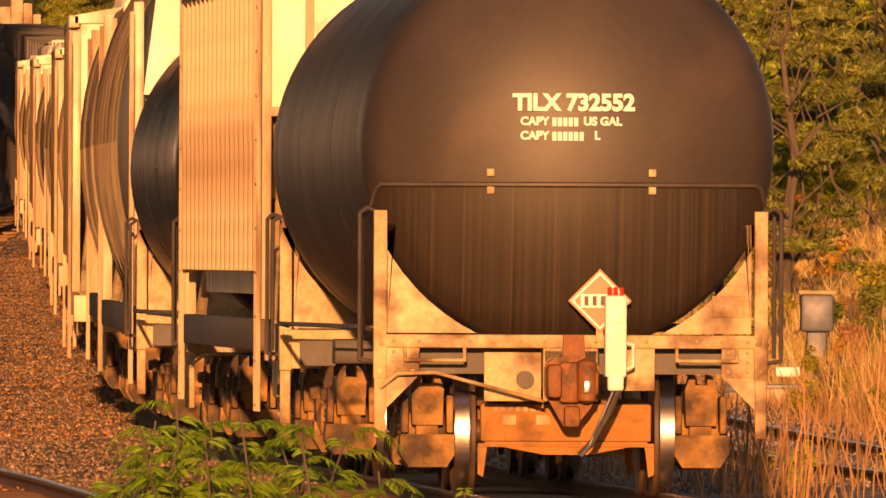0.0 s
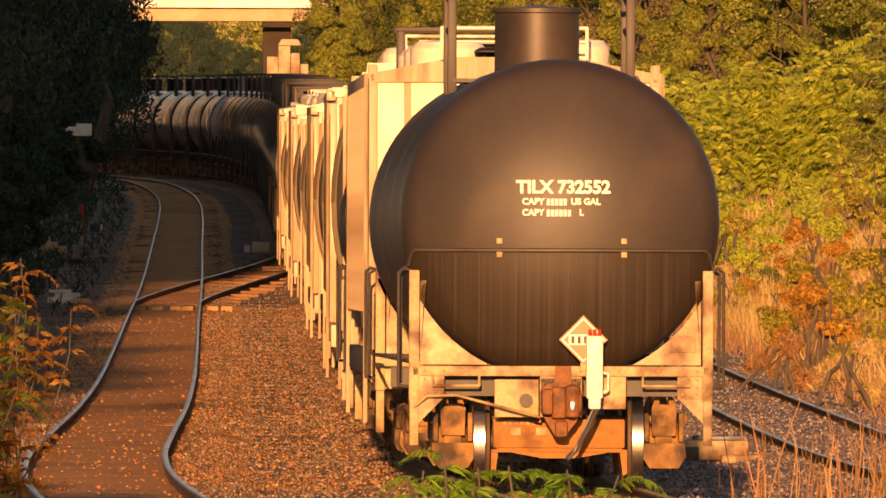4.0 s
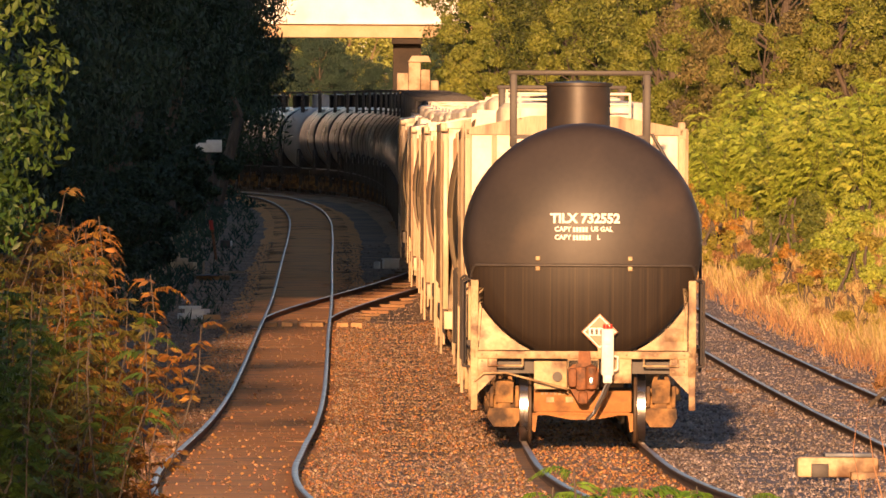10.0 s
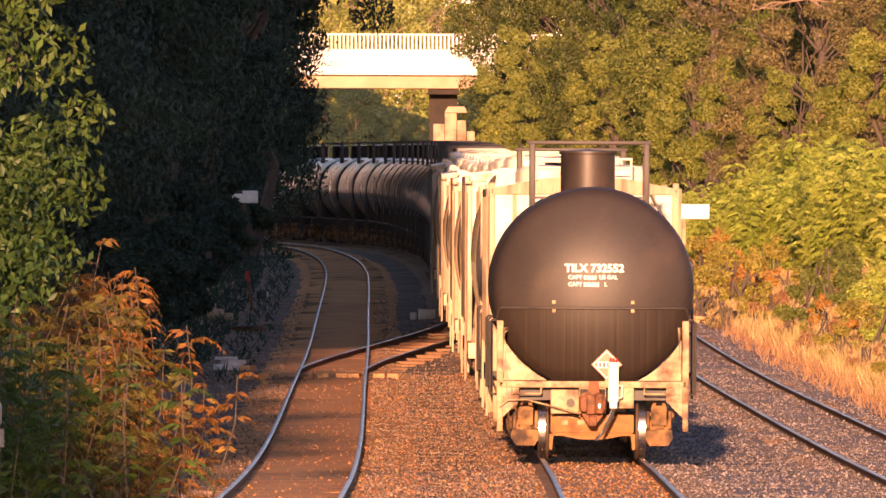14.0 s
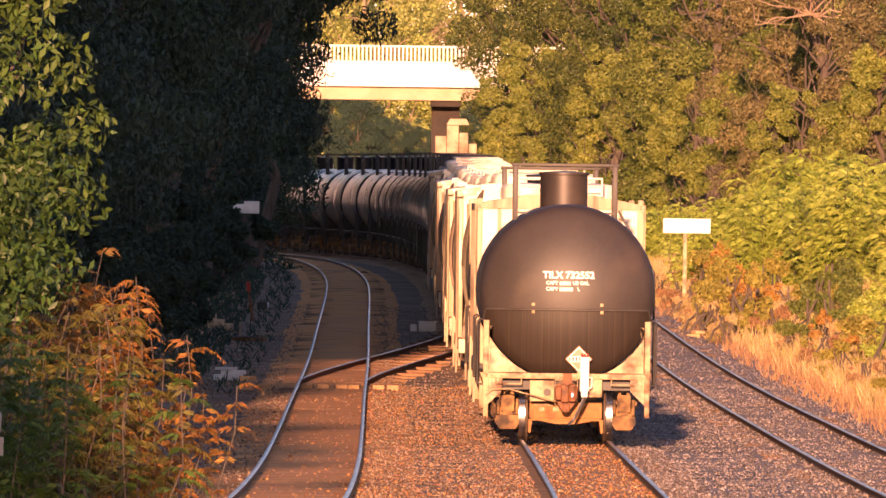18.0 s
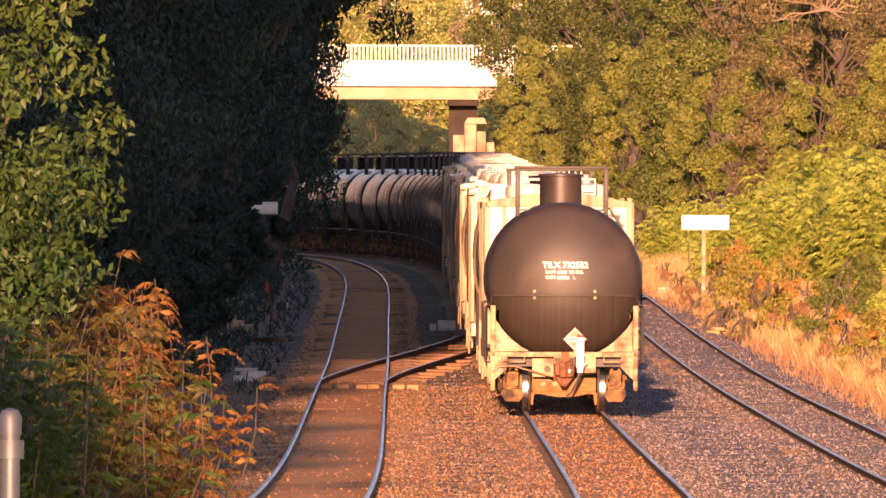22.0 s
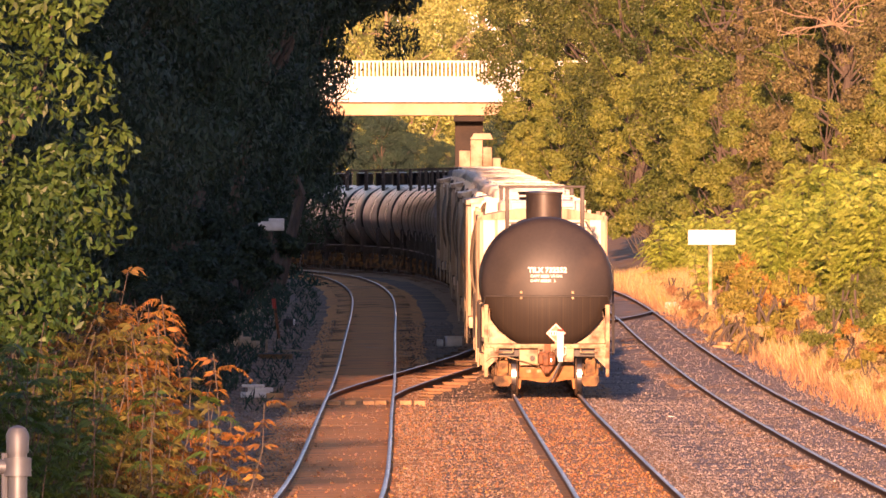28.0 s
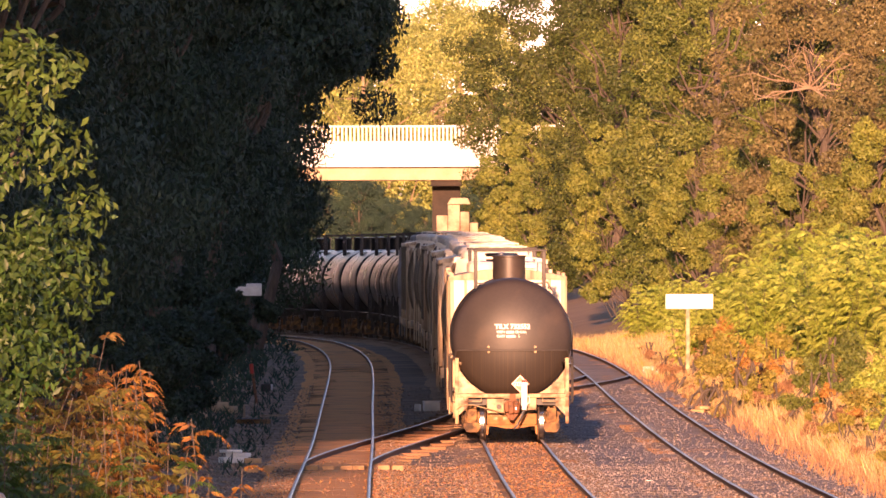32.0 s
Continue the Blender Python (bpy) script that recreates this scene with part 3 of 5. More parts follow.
def end_frame(car, flip, long, CREAM=CREAM):
    """The cream end platform of a tank car: sill, gusset plates, corner posts, grab irons. flip puts it at the other end."""
    ends = []

    def add(name, bm, m, label=""):
        if flip:
            bmesh.ops.transform(bm, matrix=Matrix.Translation((0, long, 0)) @ Matrix.Rotation(math.pi, 4, "Z"), verts=bm.verts)
        ends.append(part(name, bm, m, car, label))
        return ends[-1]
    bm = bmnew()
    box(bm, (0, 0.14, 1.12), (2.84, 0.12, 0.1), bevel=0.012)
    add("end_sill", bm, CREAM, "grimy cream steel end sill")
    for c, size in (((-1.26, 0.12, 0.97), (0.3, 0.03, 0.23)), ((1.26, 0.12, 0.97), (0.3, 0.03, 0.23)), ((-0.42, 0.2, 0.86), (0.42, 0.03, 0.36)),
                    ((0.0, 0.12, 0.9), (0.4, 0.04, 0.44)), ((0.48, 0.12, 0.93), (0.28, 0.03, 0.34))):
        bm = bmnew()
        box(bm, c, size, bevel=0.006)
        add("sill_plate", bm, CREAM)
    bm = bmnew()
    lathe(bm, [(0.05, 0.1), (0.065, 0.1), (0.065, 0.19), (0.05, 0.19)], seg=18, at=(-0.33, 0.02, 0.84))
    add("pipe_port", bm, STEEL_DARK)
    for s in (-1, 1):
        bm = bmnew()
        pts = [(s * 1.34, 1.18), (s * 1.34, 1.98), (s * 1.28, 1.98)]
        for i in range(11):
            a = radians(22 + i * 5.2)
            pts.append((s * (TANK_R + 0.02) * math.cos(a), TANK_Z - (TANK_R + 0.02) * math.sin(a)))
        pts = [p for p in pts if p[1] > 1.17] + [(s * 0.62, 1.18)]
        prism(bm, pts, 0.3, 0.325)
        add("gusset_plate", bm, CREAM, "cream gusset plate cradling the tank")
        bm = bmnew()
        box(bm, (s * 1.40, 0.12, 1.46), (0.1, 0.08, 1.24), bevel=0.01)
        box(bm, (s * 1.40, 0.1, 0.72), (0.085, 0.03, 0.62), bevel=0.008)
        for k in range(8):
            rod(bm, (s * 1.40, 0.1, 0.9 + 0.14 * k), (s * 1.40, 0.065, 0.9 + 0.14 * k), 0.014, seg=6)
        add("corner_post", bm, CREAM, "cream corner post with bolt heads and a hanging step")
        bm = bmnew()
        pipe(bm, [(s * 1.38, 0.1, 2.05), (s * 1.5, 0.12, 2.1), (s * 1.55, 0.14, 2.06), (s * 1.55, 0.14, 0.98), (s * 1.42, 0.12, 0.96)], 0.016)
        pipe(bm, [(s * 1.46, 0.5, 2.08), (s * 1.52, 0.5, 2.04), (s * 1.52, 0.5, 1.0)], 0.016)
        add("grab_iron", bm, STEEL_DARK)
        bm = bmnew()
        pipe(bm, [(s * 1.22, 0.09, 1.08), (s * 1.22, 0.02, 0.98), (s * 0.78, 0.02, 0.98), (s * 0.78, 0.09, 1.08)], 0.013)
        add("end_handhold", bm, CREAM)
    bm = bmnew()
    pipe(bm, [(-1.4, 0.02, 0.78), (-1.28, -0.04, 0.88), (-1.0, -0.05, 0.89), (-0.2, -0.06, 0.68)], 0.014)
    add("uncoupling_rod", bm, CREAM)
    bm = bmnew()
    box(bm, (0, 1.4, 0.92), (0.42, 2.6, 0.3), bevel=0.02)
    box(bm, (0, 2.1, 1.0), (2.2, 0.4, 0.2), bevel=0.02)
    box(bm, (0, 0.5, 0.98), (2.6, 0.03, 0.2))
    add("stub_sill", bm, STEEL_DARK)
    return ends


def tank_car(body_mat, label, trim=None, long=TANK_L, bands=True):
    car = tagged(new("tank_car"), label, "tank car", "cars of the freight train")
    body = part("tank", tank_body(long), body_mat, car, smooth=60)
    for k in (0.085, 0.33, 0.67, 0.915) if bands else ():
        bm = bmnew()
        lathe(bm, [(TANK_R, long * k - 0.05), (TANK_R + 0.006, long * k - 0.03), (TANK_R + 0.006, long * k + 0.03), (TANK_R, long * k + 0.05)], seg=64, at=(0, 0, TANK_Z))
        part("weld_band", bm, body_mat, body, smooth=60)
    bm = bmnew()
    lathe(bm, [(0.42, TANK_Z + TANK_R - 0.12), (0.42, TANK_Z + TANK_R + 0.52), (0.45, TANK_Z + TANK_R + 0.53), (0.45, TANK_Z + TANK_R + 0.57), (0.02, TANK_Z + TANK_R + 0.6)], seg=32, axis="Z", at=(-0.02, long / 2, 0))
    part("dome_housing", bm, body_mat, car, "black round valve housing on top")
    top = TANK_Z + TANK_R
    for s in (-0.88, 0.88):
        for y in (-0.9, 0.9):
            bm = bmnew()
            box(bm, (s, long / 2 + y, top + 0.2), (0.09, 0.06, 0.96), bevel=0.01)
            part("railing_post", bm, STEEL_DARK, car)
        for z in (0.68, 0.36):
            bm = bmnew()
            box(bm, (s, long / 2, top + z), (0.05, 1.75, 0.05), bevel=0.01)
            part("railing_bar", bm, STEEL_DARK, car)
    for y in (-0.9, 0.9):
        bm = bmnew()
        box(bm, (0, long / 2 + y, top + 0.7), (1.9, 0.06, 0.055), bevel=0.01)
        part("railing_bar", bm, STEEL_DARK, car)
    for s in (-0.72, 0.72):
        bm = bmnew()
        box(bm, (s, long / 2, top - 0.15), (0.3, 1.9, 0.04))
        part("dome_platform", bm, STEEL_DARK, car)
    for s in (-1, 1):
        bm = bmnew()
        pipe(bm, [(s * 1.42, 1.2, 1.2), (s * 1.5, 1.3, 1.22), (s * 1.5, long - 1.3, 1.22), (s * 1.42, long - 1.2, 1.2)], 0.018, seg=6)
        for k in range(6):
            y = 1.6 + (long - 3.2) * k / 5
            rod(bm, (s * 0.7, y, 1.2), (s * 1.5, y, 1.22), 0.012, seg=6)
        part("side_handrail", bm, STEEL_DARK, car)
        if s < 0:
            continue
        bm = bmnew()
        for y in (-0.25, 0.25):
            pipe(bm, [(s * 1.6, long / 2 + y, 0.85), (s * 1.6, long / 2 + y, 2.9), (s * 0.95, long / 2 + y, top - 0.1)], 0.02, seg=6)
        for k in range(8):
            rod(bm, (s * 1.6, long / 2 - 0.25, 0.9 + 0.28 * k), (s * 1.6, long / 2 + 0.25, 0.9 + 0.28 * k), 0.014, seg=6)
        part("ladder", bm, STEEL_DARK, car)
    bm = bmnew()
    prism(bm, [(-0.3, 0.75), (0.3, 0.75), (0.36, 1.12), (-0.36, 1.12)], long * 0.46, long * 0.54)
    part("bottom_outlet", bm, STEEL_DARK, car)
    for flip in (False, True):
        end_frame(car, flip, long, trim or CREAM)
    for y in (2.15, long - 2.15):
        truck(car, y)
    coupler(car, -0.22, 1)
    coupler(car, long + 0.22, -1)
    return car


def label_text(words, size, at, parent, material, name="lettering"):
    """Letters in the built-in font on a plane that faces -y, as a mesh part."""
    cu = bpy.data.curves.new(name, "FONT")
    cu.body, cu.size, cu.align_x, cu.align_y, cu.extrude = words, size, "LEFT", "CENTER", 0.002
    cu.offset = size * 0.042
    tmp = new(name, cu)
    me = bpy.data.meshes.new_from_object(tmp.evaluated_get(bpy.context.evaluated_depsgraph_get()))
    bpy.data.objects.remove(tmp)
    me.materials.clear()
    me.materials.append(material)
    me.name = name
    ob = new(name, me)
    ob.parent = parent
    ob.matrix_local = pose(*at, 90, 0, 0)
    return ob


# the last car, seen end on
last_car = tank_car(TANK_BLACK, "dusty black tank car with cream end frame, last in the train")
bm = bmnew()
# lower half of the head covered by a streaked shield standing proud of it
rows = []
for i in range(9):
    z = -1.52 + (1.52 - 0.3) * i / 8
    half = math.sqrt(max(0.0, 1.50 ** 2 - z * z))
    rows.append([bm.verts.new((half * u, 0.10 + head_y(min(1.527, math.hypot(half * u, z))) , TANK_Z + z)) for u in [k / 12 - 1 for k in range(25)]])
for a, b in zip(rows, rows[1:]):
    for j in range(24):
        bm.faces.new((a[j], a[j + 1], b[j + 1], b[j]))
bmesh.ops.remove_doubles(bm, verts=bm.verts, dist=1e-4)
bmesh.ops.solidify(bm, geom=bm.faces[:], thickness=0.012)
shield = part("head_shield", bm, SHIELD_BLACK, last_car, "streaked black half shield on the tank head", smooth=60)
bm = bmnew()
pipe(bm, [(s, 0.075 + head_y(math.hypot(s, z)), TANK_Z + z - 0.03) for s, z in [(-1.45, -0.42), (-1.42, -0.3)] + [(-1.38 + 2.76 * k / 16, -0.268) for k in range(17)] + [(1.42, -0.3), (1.45, -0.42)]], 0.019, seg=6)
part("shield_edge", bm, STEEL_DARK, shield)
for x in (-0.59, 0.6):
    for z in (-0.21, -0.34):
        bm = bmnew()
        box(bm, (x, 0.08 + head_y(0.66), TANK_Z + z), (0.055, 0.03, 0.055), bevel=0.006)
        part("lift_lug", bm, CREAM, last_car)
label_text("TILX 732552", 0.168, (-0.43, 0.1, 2.87), last_car, LETTER)
label_text("CAPY", 0.084, (-0.375, 0.105, 2.735), last_car, LETTER)
label_text("US GAL", 0.084, (0.09, 0.105, 2.735), last_car, LETTER)
label_text("CAPY", 0.084, (-0.375, 0.11, 2.63), last_car, LETTER)
label_text("L", 0.084, (0.17, 0.11, 2.63), last_car, LETTER)
for z, n in ((2.735, 5), (2.63, 6)):
    for k in range(n):
        bm = bmnew()
        box(bm, (-0.125 + 0.04 * k, 0.112, z - 0.003), (0.03, 0.006, 0.064))
        part("stencil_bar", bm, LETTER, last_car)
# hazard placard on its point
bm = bmnew()
box(bm, (0, 0, 0), (0.33, 0.012, 0.33), turn=Matrix.Rotation(radians(45), 4, "Y"))
plac = part("placard", bm, PLACARD_RED, last_car, "faded red diamond placard")
plac.location = (0.21, 0.02, 1.42)
for nm, sz, y, m in (("placard_border", 0.30, -0.009, LETTER), ("placard_field", 0.27, -0.013, PLACARD_RED)):
    bm = bmnew()
    box(bm, (0, y, 0), (sz, 0.006, sz), turn=Matrix.Rotation(radians(45), 4, "Y"))
    part(nm, bm, m, plac)
bm = bmnew()
box(bm, (-0.03, -0.018, 0.0), (0.22, 0.006, 0.1))
part("placard_number_panel", bm, LETTER, plac)
for k in range(3):
    bm = bmnew()
    box(bm, (-0.1 + 0.06 * k, -0.023, 0.0), (0.03, 0.004, 0.07))
    part("placard_bar", bm, STEEL_DARK, plac)
bm = bmnew()
box(bm, (0.21, 0.06, 1.22), (0.05, 0.05, 0.2))
part("placard_bracket", bm, CREAM, last_car)
# end-of-train device clamped to the coupler
eot = part("end_of_train_device", (lambda b: (box(b, (0, 0, 0), (0.16, 0.14, 0.6), bevel=0.02), box(b, (0, -0.02, -0.34), (0.12, 0.1, 0.12), bevel=0.02), b)[2])(bmnew()), WHITE, last_car, "white end-of-train signal box")
eot.location = (0.31, -0.26, 1.16)
for k, dx in enumerate((-0.045, 0.0, 0.045)):
    bm = bmnew()
    rod(bm, (dx, 0, 0.3), (dx, 0, 0.36), 0.016, seg=8)
    part("signal_lens", bm, RED, eot, "small red lens")
bm = bmnew()
box(bm, (0.0, -0.075, 0.16), (0.11, 0.012, 0.13), bevel=0.004)
part("lamp_window", bm, LETTER, eot)
bm = bmnew()
pipe(bm, [(0.08, 0, -0.05), (0.13, 0, -0.06), (0.13, 0, -0.22), (0.08, 0, -0.24)], 0.012)
part("carry_handle", bm, WHITE, eot)
bm = bmnew()
pipe(bm, [(0.37, -0.2, 0.9), (0.36, -0.3, 0.82), (0.26, -0.3, 0.6), (0.14, -0.28, 0.38), (0.05, -0.26, 0.29)], 0.024)
part("brake_hose", bm, STEEL_DARK, last_car, "hanging rubber brake hose")
bm = bmnew()
pipe(bm, [(0.34, -0.22, 0.86), (0.12, -0.3, 0.36), (0.06, -0.3, 0.28)], 0.012)
part("hose_strap", bm, GALV, last_car)
for x in (-0.42, -0.17, 0.08):
    bm = bmnew()
    box(bm, (x, 0.655, 0.54), (0.1, 0.008, 0.07))
    part("reflector_patch", bm, CREAM, last_car)
bm = bmnew()
box(bm, (1.17, 0.29, 1.38), (0.24, 0.01, 0.16), bevel=0.004)
part("card_board", bm, CREAM, last_car)


bolt_bm = bmnew()
rod(bolt_bm, (0, 0.0, 0), (0, -0.02, 0), 0.014, seg=8)
BOLT = mesh_of("bolt", bolt_bm, CREAM)
for k in range(15):
    b = part("bolt", BOLT, None, last_car)
    b.location = (-1.3 + 2.6 * k / 14, 0.08, 1.12)
for s in (-1, 1):
    for k in range(3):
        for x in (1.16, 1.3):
            b = part("bolt", BOLT, None, last_car)
            b.location = (s * x, 0.105, 0.9 + 0.07 * k)
    bm = bmnew()
    prism(bm, [(s * 1.12, 0.86), (s * 1.36, 0.86), (s * 1.42, 0.62), (s * 1.36, 0.62)], 0.11, 0.13)
    part("step_bracket", bm, CREAM, last_car)
for k in range(7):
    bm = bmnew()
    box(bm, (-0.52 + 0.055 * k, 0.668, 0.62), (0.035, 0.004, 0.035))
    part("stencil_bar", bm, CREAM, last_car)


def hopper_roof(car, w, long, z, m):
    bm = bmnew()
    box(bm, (0, long / 2, z + 0.16), (0.7, long - 2.2, 0.05), bevel=0.01)
    part("roof_walk", bm, STEEL_DARK, car)
    for k in range(6):
        bm = bmnew()
        y = 2.0 + (long - 4.0) * k / 5
        lathe(bm, [(0.4, z + 0.02), (0.4, z + 0.2), (0.34, z + 0.27), (0.02, z + 0.3)], seg=18, axis="Z", at=(-0.62 if k % 2 else 0.62, y, 0))
        part("roof_hatch", bm, m, car)
    for y in (0.35, long - 0.35):
        bm = bmnew()
        pipe(bm, [(-0.75, y, z + 0.05), (-0.75, y, z + 0.38), (0.75, y, z + 0.38), (0.75, y, z + 0.05)], 0.02, seg=6)
        pipe(bm, [(-0.75, y, z + 0.24), (0.75, y, z + 0.24)], 0.014, seg=6)
        part("roof_railing", bm, m, car)


def hopper_under(car, long, m, w, inset=0.0):
    w -= 2 * inset
    bm = bmnew()
    rod(bm, (0, -0.2, 0), (0, 0.2, 0), 0.016, seg=6)
    rung = mesh_of("rung", bm, m)
    for k in range(3):
        bm = bmnew()
        y0 = 3.3 + (long - 6.6) * k / 3
        y1 = 3.3 + (long - 6.6) * (k + 1) / 3
        prism(bm, [(y0 + 0.1, 1.5), (y1 - 0.1, 1.5), ((y0 + y1) / 2 + 0.4, 0.55), ((y0 + y1) / 2 - 0.4, 0.55)], -0.9, 0.9, axis="X")
        part("discharge_chute", bm, m, car)
    for s in (-1, 1):
        bm = bmnew()
        box(bm, (s * (w / 2 - 0.06), long / 2, 1.12), (0.1, long - 0.3, 0.26), bevel=0.015)
        part("side_sill", bm, RUST_DARK, car)
        for y in (0.35, long - 0.35):
            bm = bmnew()
            for dy in (-0.2, 0.2):
                pipe(bm, [(s * w / 2, y + dy, 0.5), (s * w / 2, y + dy, 4.1)], 0.022, seg=6)
            ladder = part("ladder", bm, m, car)
            for k in range(10):
                part("rung", rung, None, ladder).location = (s * w / 2, y, 0.55 + 0.36 * k)
            bm = bmnew()
            box(bm, (s * (w / 2 - 0.07), y + (0.2 if y < 5 else -0.2), 2.7), (0.1, 0.09, 3.0), bevel=0.01)
            part("corner_post", bm, m, car)
            bm = bmnew()
            rod(bm, (s * (w / 2 - 0.15), y + (0.3 if y < 5 else -0.3), 1.2), (s * (w / 2 - 0.3), y + (2.4 if y < 5 else -2.4), 2.6), 0.05, seg=8)
            part("brace", bm, m, car)
    for y, f in ((0.12, 1), (long - 0.12, -1)):
        bm = bmnew()
        box(bm, (0, y, 1.06), (w - 0.1, 0.14, 0.3), bevel=0.015)
        part("end_sill", bm, m, car)
        bm = bmnew()
        box(bm, (0, y + f * 1.3, 1.0), (0.5, 2.4, 0.34), bevel=0.02)
        part("centre_sill", bm, m, car)
        coupler(car, y - f * 0.34, f)
    for y in (2.0, long - 2.0):
        truck(car, y)


def ribbed_hopper(m, label, long=16.2, w=3.06, high=4.08, side=None):
    car = tagged(new("hopper_car"), label, "hopper car", "cars of the freight train")
    bm = bmnew()
    prism(bm, [(0.7, high), (0.7, 3.1), (3.4, 1.45), (long - 3.4, 1.45), (long - 0.7, 3.1), (long - 0.7, high)], -w / 2 + 0.1, w / 2 - 0.1, axis="X")
    body = part("hopper_body", bm, side or m, car)
    bm = bmnew()
    prism(bm, [(-w / 2 + 0.05, high - 0.06), (-w / 2 + 0.05, high + 0.03), (-0.6, high + 0.2), (0.6, high + 0.2), (w / 2 - 0.05, high + 0.03), (w / 2 - 0.05, high - 0.06)], 0.5, long - 0.5)
    part("roof", bm, m, car)
    rib = bmnew()
    box(rib, (0, 0, 0), (0.1, 0.07, high - 1.64), bevel=0.008)
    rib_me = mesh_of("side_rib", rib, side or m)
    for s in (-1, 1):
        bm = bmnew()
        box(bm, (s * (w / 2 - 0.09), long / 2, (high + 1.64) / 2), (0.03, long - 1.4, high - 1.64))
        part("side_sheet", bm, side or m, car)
        for k in range(17):
            r = part("side_rib", rib_me, None, car)
            r.location = (s * (w / 2 - 0.03), 0.85 + (long - 1.7) * k / 16, (high + 1.64) / 2)
        bm = bmnew()
        box(bm, (s * (w / 2 - 0.04), long / 2, high - 0.04), (0.12, long - 1.0, 0.14), bevel=0.012)
        part("top_chord", bm, m, car)
    for y, f in ((0.62, 1), (long - 0.62, -1)):
        bm = bmnew()
        box(bm, (0, y, high - 0.6), (w - 0.24, 0.06, 1.1), bevel=0.01)
        sheet = part("end_sheet", bm, HOPPER_SUNLIT, car, "end sheet coloured white for full sun")
        for x in (-1.1, 0, 1.1):
            bm = bmnew()
            box(bm, (x, y - f * 0.06, high - 0.6), (0.07, 0.06, 1.06), bevel=0.008)
            part("end_rib", bm, m, sheet)
        bm = bmnew()
        box(bm, (0, y - f * 0.06, high - 1.14), (w - 0.2, 0.12, 0.08), bevel=0.01)
        part("end_beam", bm, m, sheet)
    hopper_roof(car, w, long, high + 0.12, HOPPER_SUNLIT)
    hopper_under(car, long, m, w)
    return car


def curved_hopper(m, label, side, roof, long=17.6, w=3.2, high=4.5):
    """A centre-flow hopper with bulging sides and a rounded shoulder."""
    car = tagged(new("hopper_car"), label, "hopper car", "cars of the freight train")
    bm = bmnew()
    sec = []
    for i in range(13):
        a = radians(-52 + i * 104 / 12)
        sec.append((w / 2 - 0.04 - (1 - math.cos(a)) * 1.05, 2.85 + math.sin(a) / math.sin(radians(52)) * 1.52))
    outline = [(-x, z) for x, z in sec] + [(x, z) for x, z in reversed(sec)]
    ys = [1.0, 1.9, 2.0, 2.1] + [2.1 + (long - 4.2) * k / 8 for k in range(1, 8)] + [long - 2.1, long - 2.0, long - 1.9, long - 1.0]
    rings = []
    for i, y in enumerate(ys):
        e = 0.86 if i in (0, len(ys) - 1) else 1.0
        rings.append([bm.verts.new((x * e, y, 2.85 + (z - 2.85) * (e if z < 2.85 else 1))) for x, z in outline])
    n = len(outline)
    for a, b in zip(rings, rings[1:]):
        for j in range(n):
            bm.faces.new((a[j], a[(j + 1) % n], b[(j + 1) % n], b[j]))
    bm.faces.new(rings[0])
    bm.faces.new(rings[-1])
    body = part("hopper_body", bm, side, car, "grimy bulging sides, shade painted in on the pale cars", smooth=50)
    for k in range(7):
        y = 2.0 + (long - 4.0) * (k + 0.5) / 7
        for s in (-1, 1):
            bm = bmnew()
            for (x0, z0), (x1, z1) in zip(sec, sec[1:]):
                rod(bm, (s * (x0 + 0.01), y, z0), (s * (x1 + 0.01), y, z1), 0.03, seg=5)
            part("seam_rib", bm, side, body)
    for s in (-1, 1):
        bm = bmnew()
        box(bm, (s * (w / 2 - 0.62), long / 2, high - 0.1), (0.14, long - 1.6, 0.16), bevel=0.02)
        part("top_chord", bm, m, car)
    for y, f in ((0.55, 1), (long - 0.55, -1)):
        bm = bmnew()
        prism(bm, [(-1.2, high), (-1.35, 3.3), (1.35, 3.3), (1.2, high)], y, y + f * 0.05)
        part("end_sheet", bm, roof, car)
    bm = bmnew()
    prism(bm, [(-1.1, high - 0.13), (-1.0, high - 0.04), (0, high + 0.03), (1.0, high - 0.04), (1.1, high - 0.13)], 0.9, long - 0.9)
    part("roof", bm, roof, car, "roof sheet, whitened for sunlight on the pale cars")
    hopper_roof(car, w, long, high - 0.06, roof)
    hopper_under(car, long, m, w, 0.13)
    return car


TRAIN = [(last_car, 0.0, TANK_L)]


def couple(car, long):
    TRAIN.append((car, TRAIN[-1][1] + TRAIN[-1][2] + 1.1, long))


couple(ribbed_hopper(HOPPER_BEIGE, "weathered beige covered hopper car with vertical side ribs"), 16.2)
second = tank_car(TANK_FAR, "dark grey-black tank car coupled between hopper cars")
couple(second, TANK_L)
cream = curved_hopper(HOPPER_CREAM, "faded cream covered hopper car with bulging rust-streaked sides", HOPPER_SHADED, HOPPER_SUNLIT)
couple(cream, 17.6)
wide = ribbed_hopper(HOPPER_CREAM, "tall faded cream hopper car with ribbed sides darkened as shade", long=17.6, w=3.2, high=4.35, side=HOPPER_SHADED)
slim = curved_hopper(HOPPER_BEIGE, "weathered beige covered hopper car with bulging sides darkened as shade", HOPPER_SHADED, HOPPER_SUNLIT, w=3.06, high=4.36)
couple(slim, 17.6)
couple(wide, 17.6)
for k in range(14):
    couple(copy_thing((cream, slim, cream, wide, slim)[k % 5], Matrix()), 17.6)
couple(curved_hopper(HOPPER_GREY, "dull grey covered hopper car ahead of black tank cars", HOPPER_GREY, HOPPER_GREY), 17.6)
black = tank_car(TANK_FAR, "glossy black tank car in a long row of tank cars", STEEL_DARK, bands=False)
couple(black, TANK_L)
